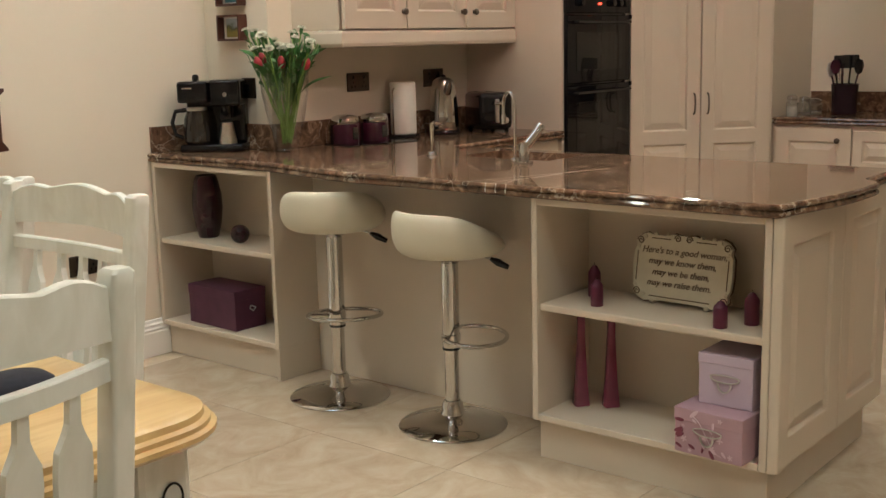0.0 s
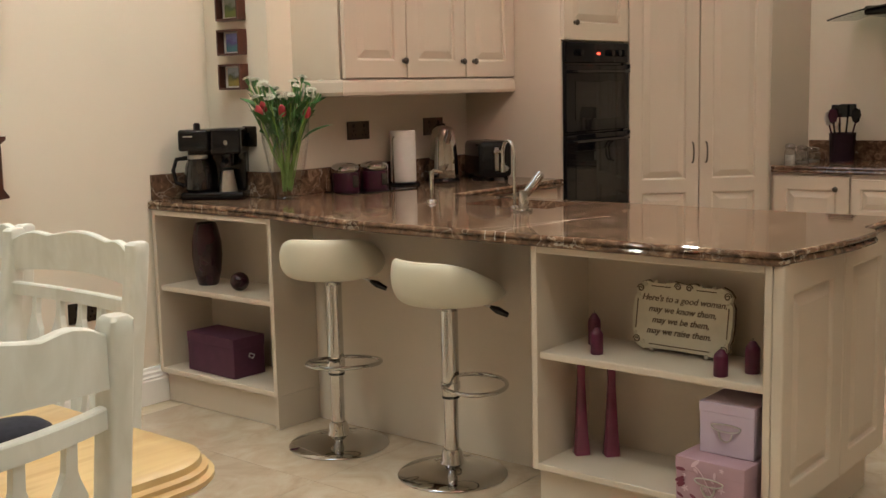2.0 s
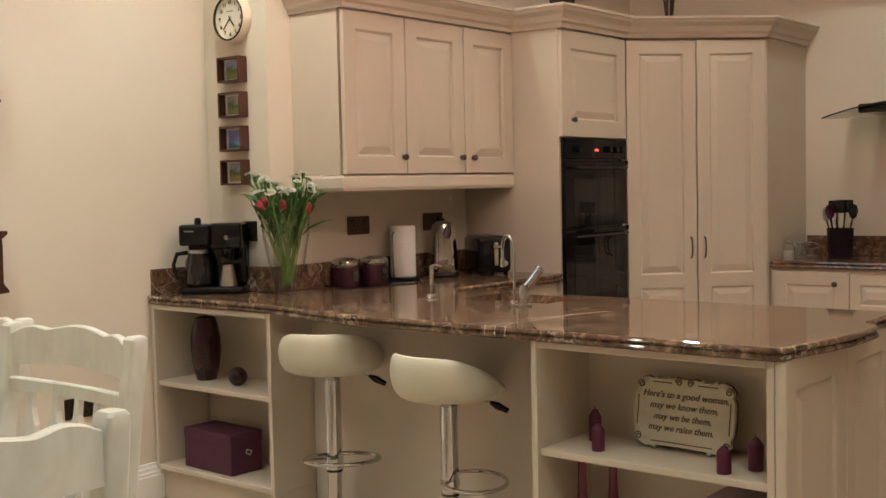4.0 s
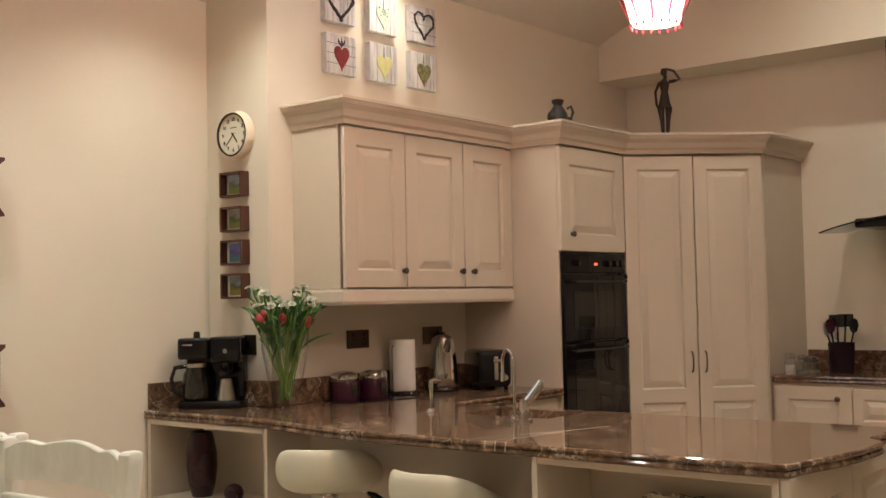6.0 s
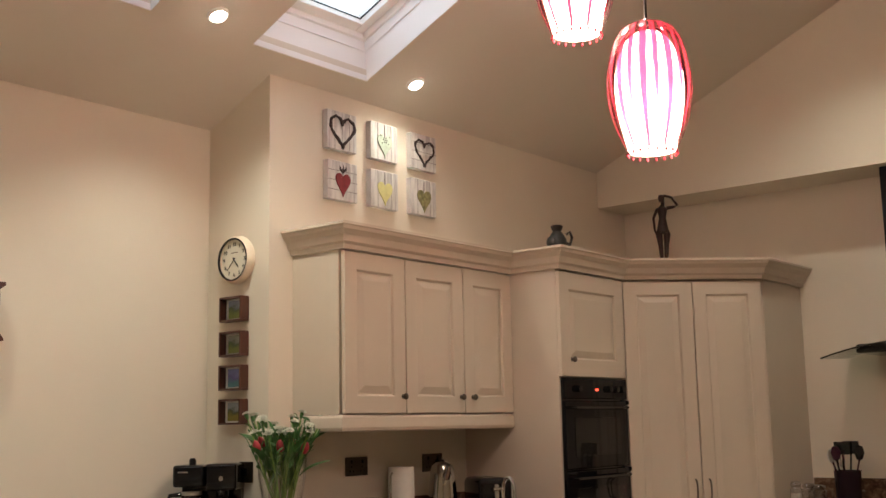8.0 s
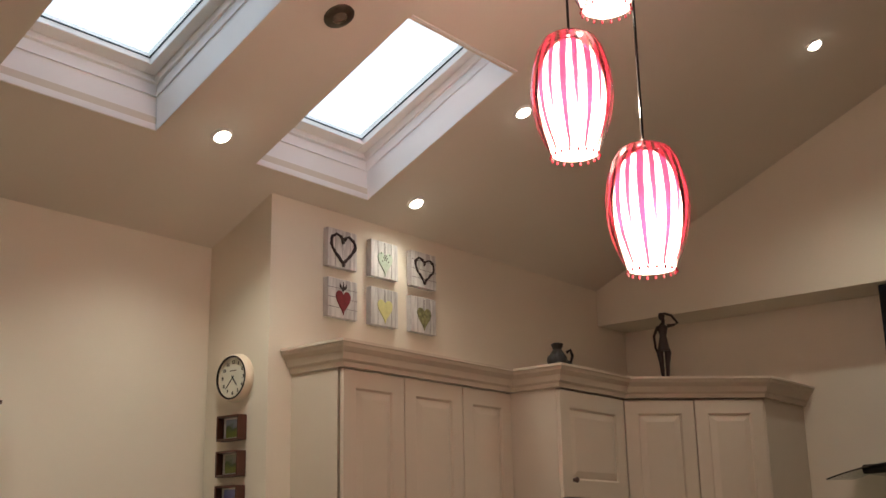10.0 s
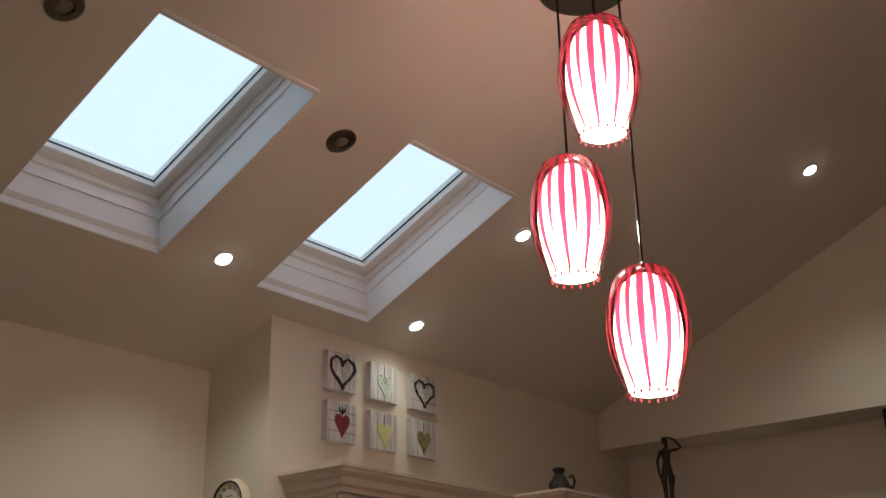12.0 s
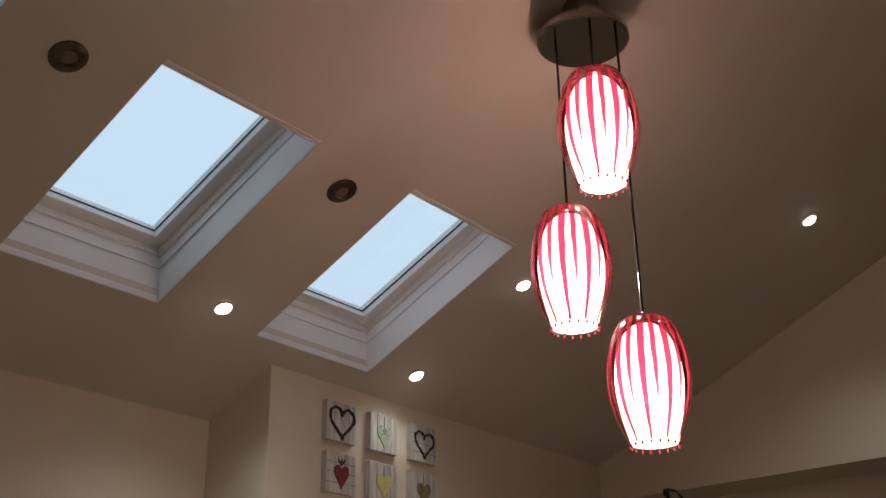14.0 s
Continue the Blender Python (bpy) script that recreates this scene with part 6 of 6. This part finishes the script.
bmesh.ops.create_icosphere(bm, subdivisions=2, radius=0.045, matrix=Matrix.Translation((-0.03, -0.02, 0.05)))
jg = mesh_object("ornament_jug", bm, IRON, True)
jg.matrix_basis = pose(4.735, 3.09, ZTOP, 0, 0, -50) @ Matrix.Diagonal((0.78, 0.78, 0.84, 1))
tagged(jg, "small black rounded jug shaped ornament on the oven housing", "ornament")

# ---- hob wall ----
hd = thing("cooker_hood", (XD - 0.001, 1.765, 1.685), -90, label="curved glass cooker hood with dark steel body", category="cooker hood")
bm = bmesh.new()
n = 24
rows = []
for i in range(n + 1):
    u = -0.47 + 0.94 * i / n
    z = 0.075 - 0.075 * (u / 0.47) ** 2
    rows.append([bm.verts.new(p) for p in ((u, -0.46, z - 0.02), (u, -0.46, z - 0.012), (u, -0.01, z + 0.008), (u, -0.01, z))])
for a, b in zip(rows, rows[1:]):
    for q in range(4):
        bm.faces.new((a[q], a[(q + 1) % 4], b[(q + 1) % 4], b[q]))
bm.faces.new(rows[0])
bm.faces.new(rows[-1])
part("glass_canopy", bm, clear_glass("hood_glass", (0.72, 0.78, 0.74), 0.5), hd, "curved greenish glass canopy", True)
part("glass_edge", tube([(-0.47 + 0.94 * i / n, -0.461, 0.060 - 0.075 * ((-0.47 + 0.94 * i / n) / 0.47) ** 2) for i in range(n + 1)], 0.004, 6), DARKGLASS, hd, smooth=True)
part("body", box(-0.30, 0.30, -0.40, -0.01, 0.005, 0.055, 0.012, None, 2), BLACK, hd)
part("chimney", box(-0.14, 0.14, -0.27, -0.01, 0.085, ZS - 1.685 - 0.003, 0.003), BLACK_GLASS, hd, "dark chimney duct")

ut = thing("utensil_pot", (6.20, 2.215, ZT), 0, label="dark plum pot full of kitchen utensils", category="utensil pot")
part("pot", lathe([(0.0, 0.0), (0.060, 0.0), (0.066, 0.004), (0.072, 0.16), (0.075, 0.165), (0.068, 0.166), (0.064, 0.02), (0.0, 0.02)], 28), material("dark_plum_glaze", (0.016, 0.006, 0.014), 0.25, vary=0.2, scale=12), ut, smooth=True)
for k, (dx, dy, top, kind_) in enumerate(((-0.03, 0.045, 0.29, "spoon"), (0.0, 0.02, 0.315, "slice"), (0.02, -0.02, 0.318, "slice"), (0.02, -0.065, 0.29, "spoon"), (-0.03, 0.01, 0.28, "whisk"), (0.0, 0.078, 0.275, "spoon"))):
    part("utensil_handle", tube([(dx * 0.3, dy * 0.3, 0.03), (dx, dy, top - 0.06)], 0.005, 7), PURPLE if k % 2 else BLACK, ut, smooth=True)
    if kind_ == "spoon":
        bm = lathe([(0.0, -0.045), (0.018, -0.035), (0.030, 0.0), (0.022, 0.032), (0.0, 0.042)], 14)
        part("spoon_head", bm, [PURPLE, PURPLE, BLACK, BLACK, STEEL, STEEL][k], ut, smooth=True, m=pose(dx, dy, top - 0.03, 0, 0, 45) @ Matrix.Diagonal((0.3, 1, 1, 1)))
    elif kind_ == "slice":
        part("slice_head", box(-0.006, 0.006, -0.045, 0.045, -0.035, 0.035, 0.004), BLACK, ut, m=pose(dx, dy, top - 0.03))
    else:
        for q in range(4):
            a = math.pi * q / 4
            part("whisk_wire", tube([(dx + 0.028 * math.sin(b2) * math.cos(a), dy + 0.028 * math.sin(b2) * math.sin(a), top - 0.05 - 0.045 * math.cos(b2)) for b2 in [math.pi * i / 10 for i in range(11)] ] , 0.0014, 5), PURPLE, ut, smooth=True)
SALT = material("white_salt", (0.75, 0.72, 0.66), 0.8, vary=0.05, scale=40)
for x, y, r, h, fill in ((5.985, 2.425, 0.032, 0.115, True), (6.10, 2.400, 0.036, 0.10, False), (6.215, 2.395, 0.052, 0.085, False)):
    j = thing("glass_jar", (x, y, ZT), label="small clear glass jar with glass stopper" if not fill else "small clear glass jar holding white salt", category="jar", group="glass jars")
    part("vessel", lathe([(r * 0.9, 0.0), (r, 0.006), (r, h * 0.6), (r * 0.8, h * 0.72), (r * 0.84, h * 0.76)], 24, caps=False), clear_glass("jar_glass", (0.86, 0.88, 0.88), 0.5), j, smooth=True)
    part("stopper", lathe([(r * 0.84, h * 0.76), (r * 0.95, h * 0.82), (r * 0.8, h * 0.95), (r * 0.3, h), (0.0, h)], 20), clear_glass("stopper_glass", (0.80, 0.82, 0.82), 0.6), j, smooth=True)
    part("base", lathe([(0.0, 0.0), (r * 0.88, 0.0), (r * 0.88, 0.05 if fill else 0.006), (0.0, 0.05 if fill else 0.006)], 20), SALT if fill else STEEL, j)

# ---- floor tiles ----
TILE_W, GAP = 0.60, 0.002


def tile_mesh(name):
    bm = box(-TILE_W / 2 + GAP / 2, TILE_W / 2 - GAP / 2, -TILE_W / 2 + GAP / 2, TILE_W / 2 - GAP / 2, -0.010, 0.0)
    top = [e for e in bm.edges if all(v.co.z > -0.001 for v in e.verts)]
    bmesh.ops.bevel(bm, geom=top, offset=0.0008, segments=1, affect="EDGES")
    bmesh.ops.recalc_face_normals(bm, faces=bm.faces)
    me = bpy.data.meshes.new(name)
    bm.to_mesh(me)
    bm.free()
    me.materials.append(TILE)
    return me


tile_data = tile_mesh("tile")
# each tile shows its own piece of stone
_nt = TILE.node_tree
_tc = next(n for n in _nt.nodes if n.type == "TEX_COORD")
_oi = _nt.nodes.new("ShaderNodeObjectInfo")
_mul = _nt.nodes.new("ShaderNodeVectorMath")
_mul.operation = "SCALE"
_mul.inputs["Scale"].default_value = 40.0
_off = _nt.nodes.new("ShaderNodeVectorMath")
_off.operation = "ADD"
_cmb = _nt.nodes.new("ShaderNodeCombineXYZ")
for k in range(3):
    _nt.links.new(_oi.outputs["Random"], _cmb.inputs[k])
_nt.links.new(_cmb.outputs[0], _mul.inputs[0])
for link in list(_nt.links):
    if link.from_node == _tc:
        _nt.links.new(_off.outputs[0], link.to_socket)
_nt.links.new(_tc.outputs["Object"], _off.inputs[0])
_nt.links.new(_mul.outputs[0], _off.inputs[1])
for i in range(int((XD - X0) / TILE_W) + 2):
    for j in range(int((YA - Y0) / TILE_W) + 2):
        x, y = X0 + 0.1 + TILE_W * i, Y0 + 0.05 + TILE_W * j
        if x > XD + 0.15 or y > YA + 0.15:
            continue
        t = new("tile", tile_data)
        t.parent = FLOOR
        t.location = (x, y, 0.0)
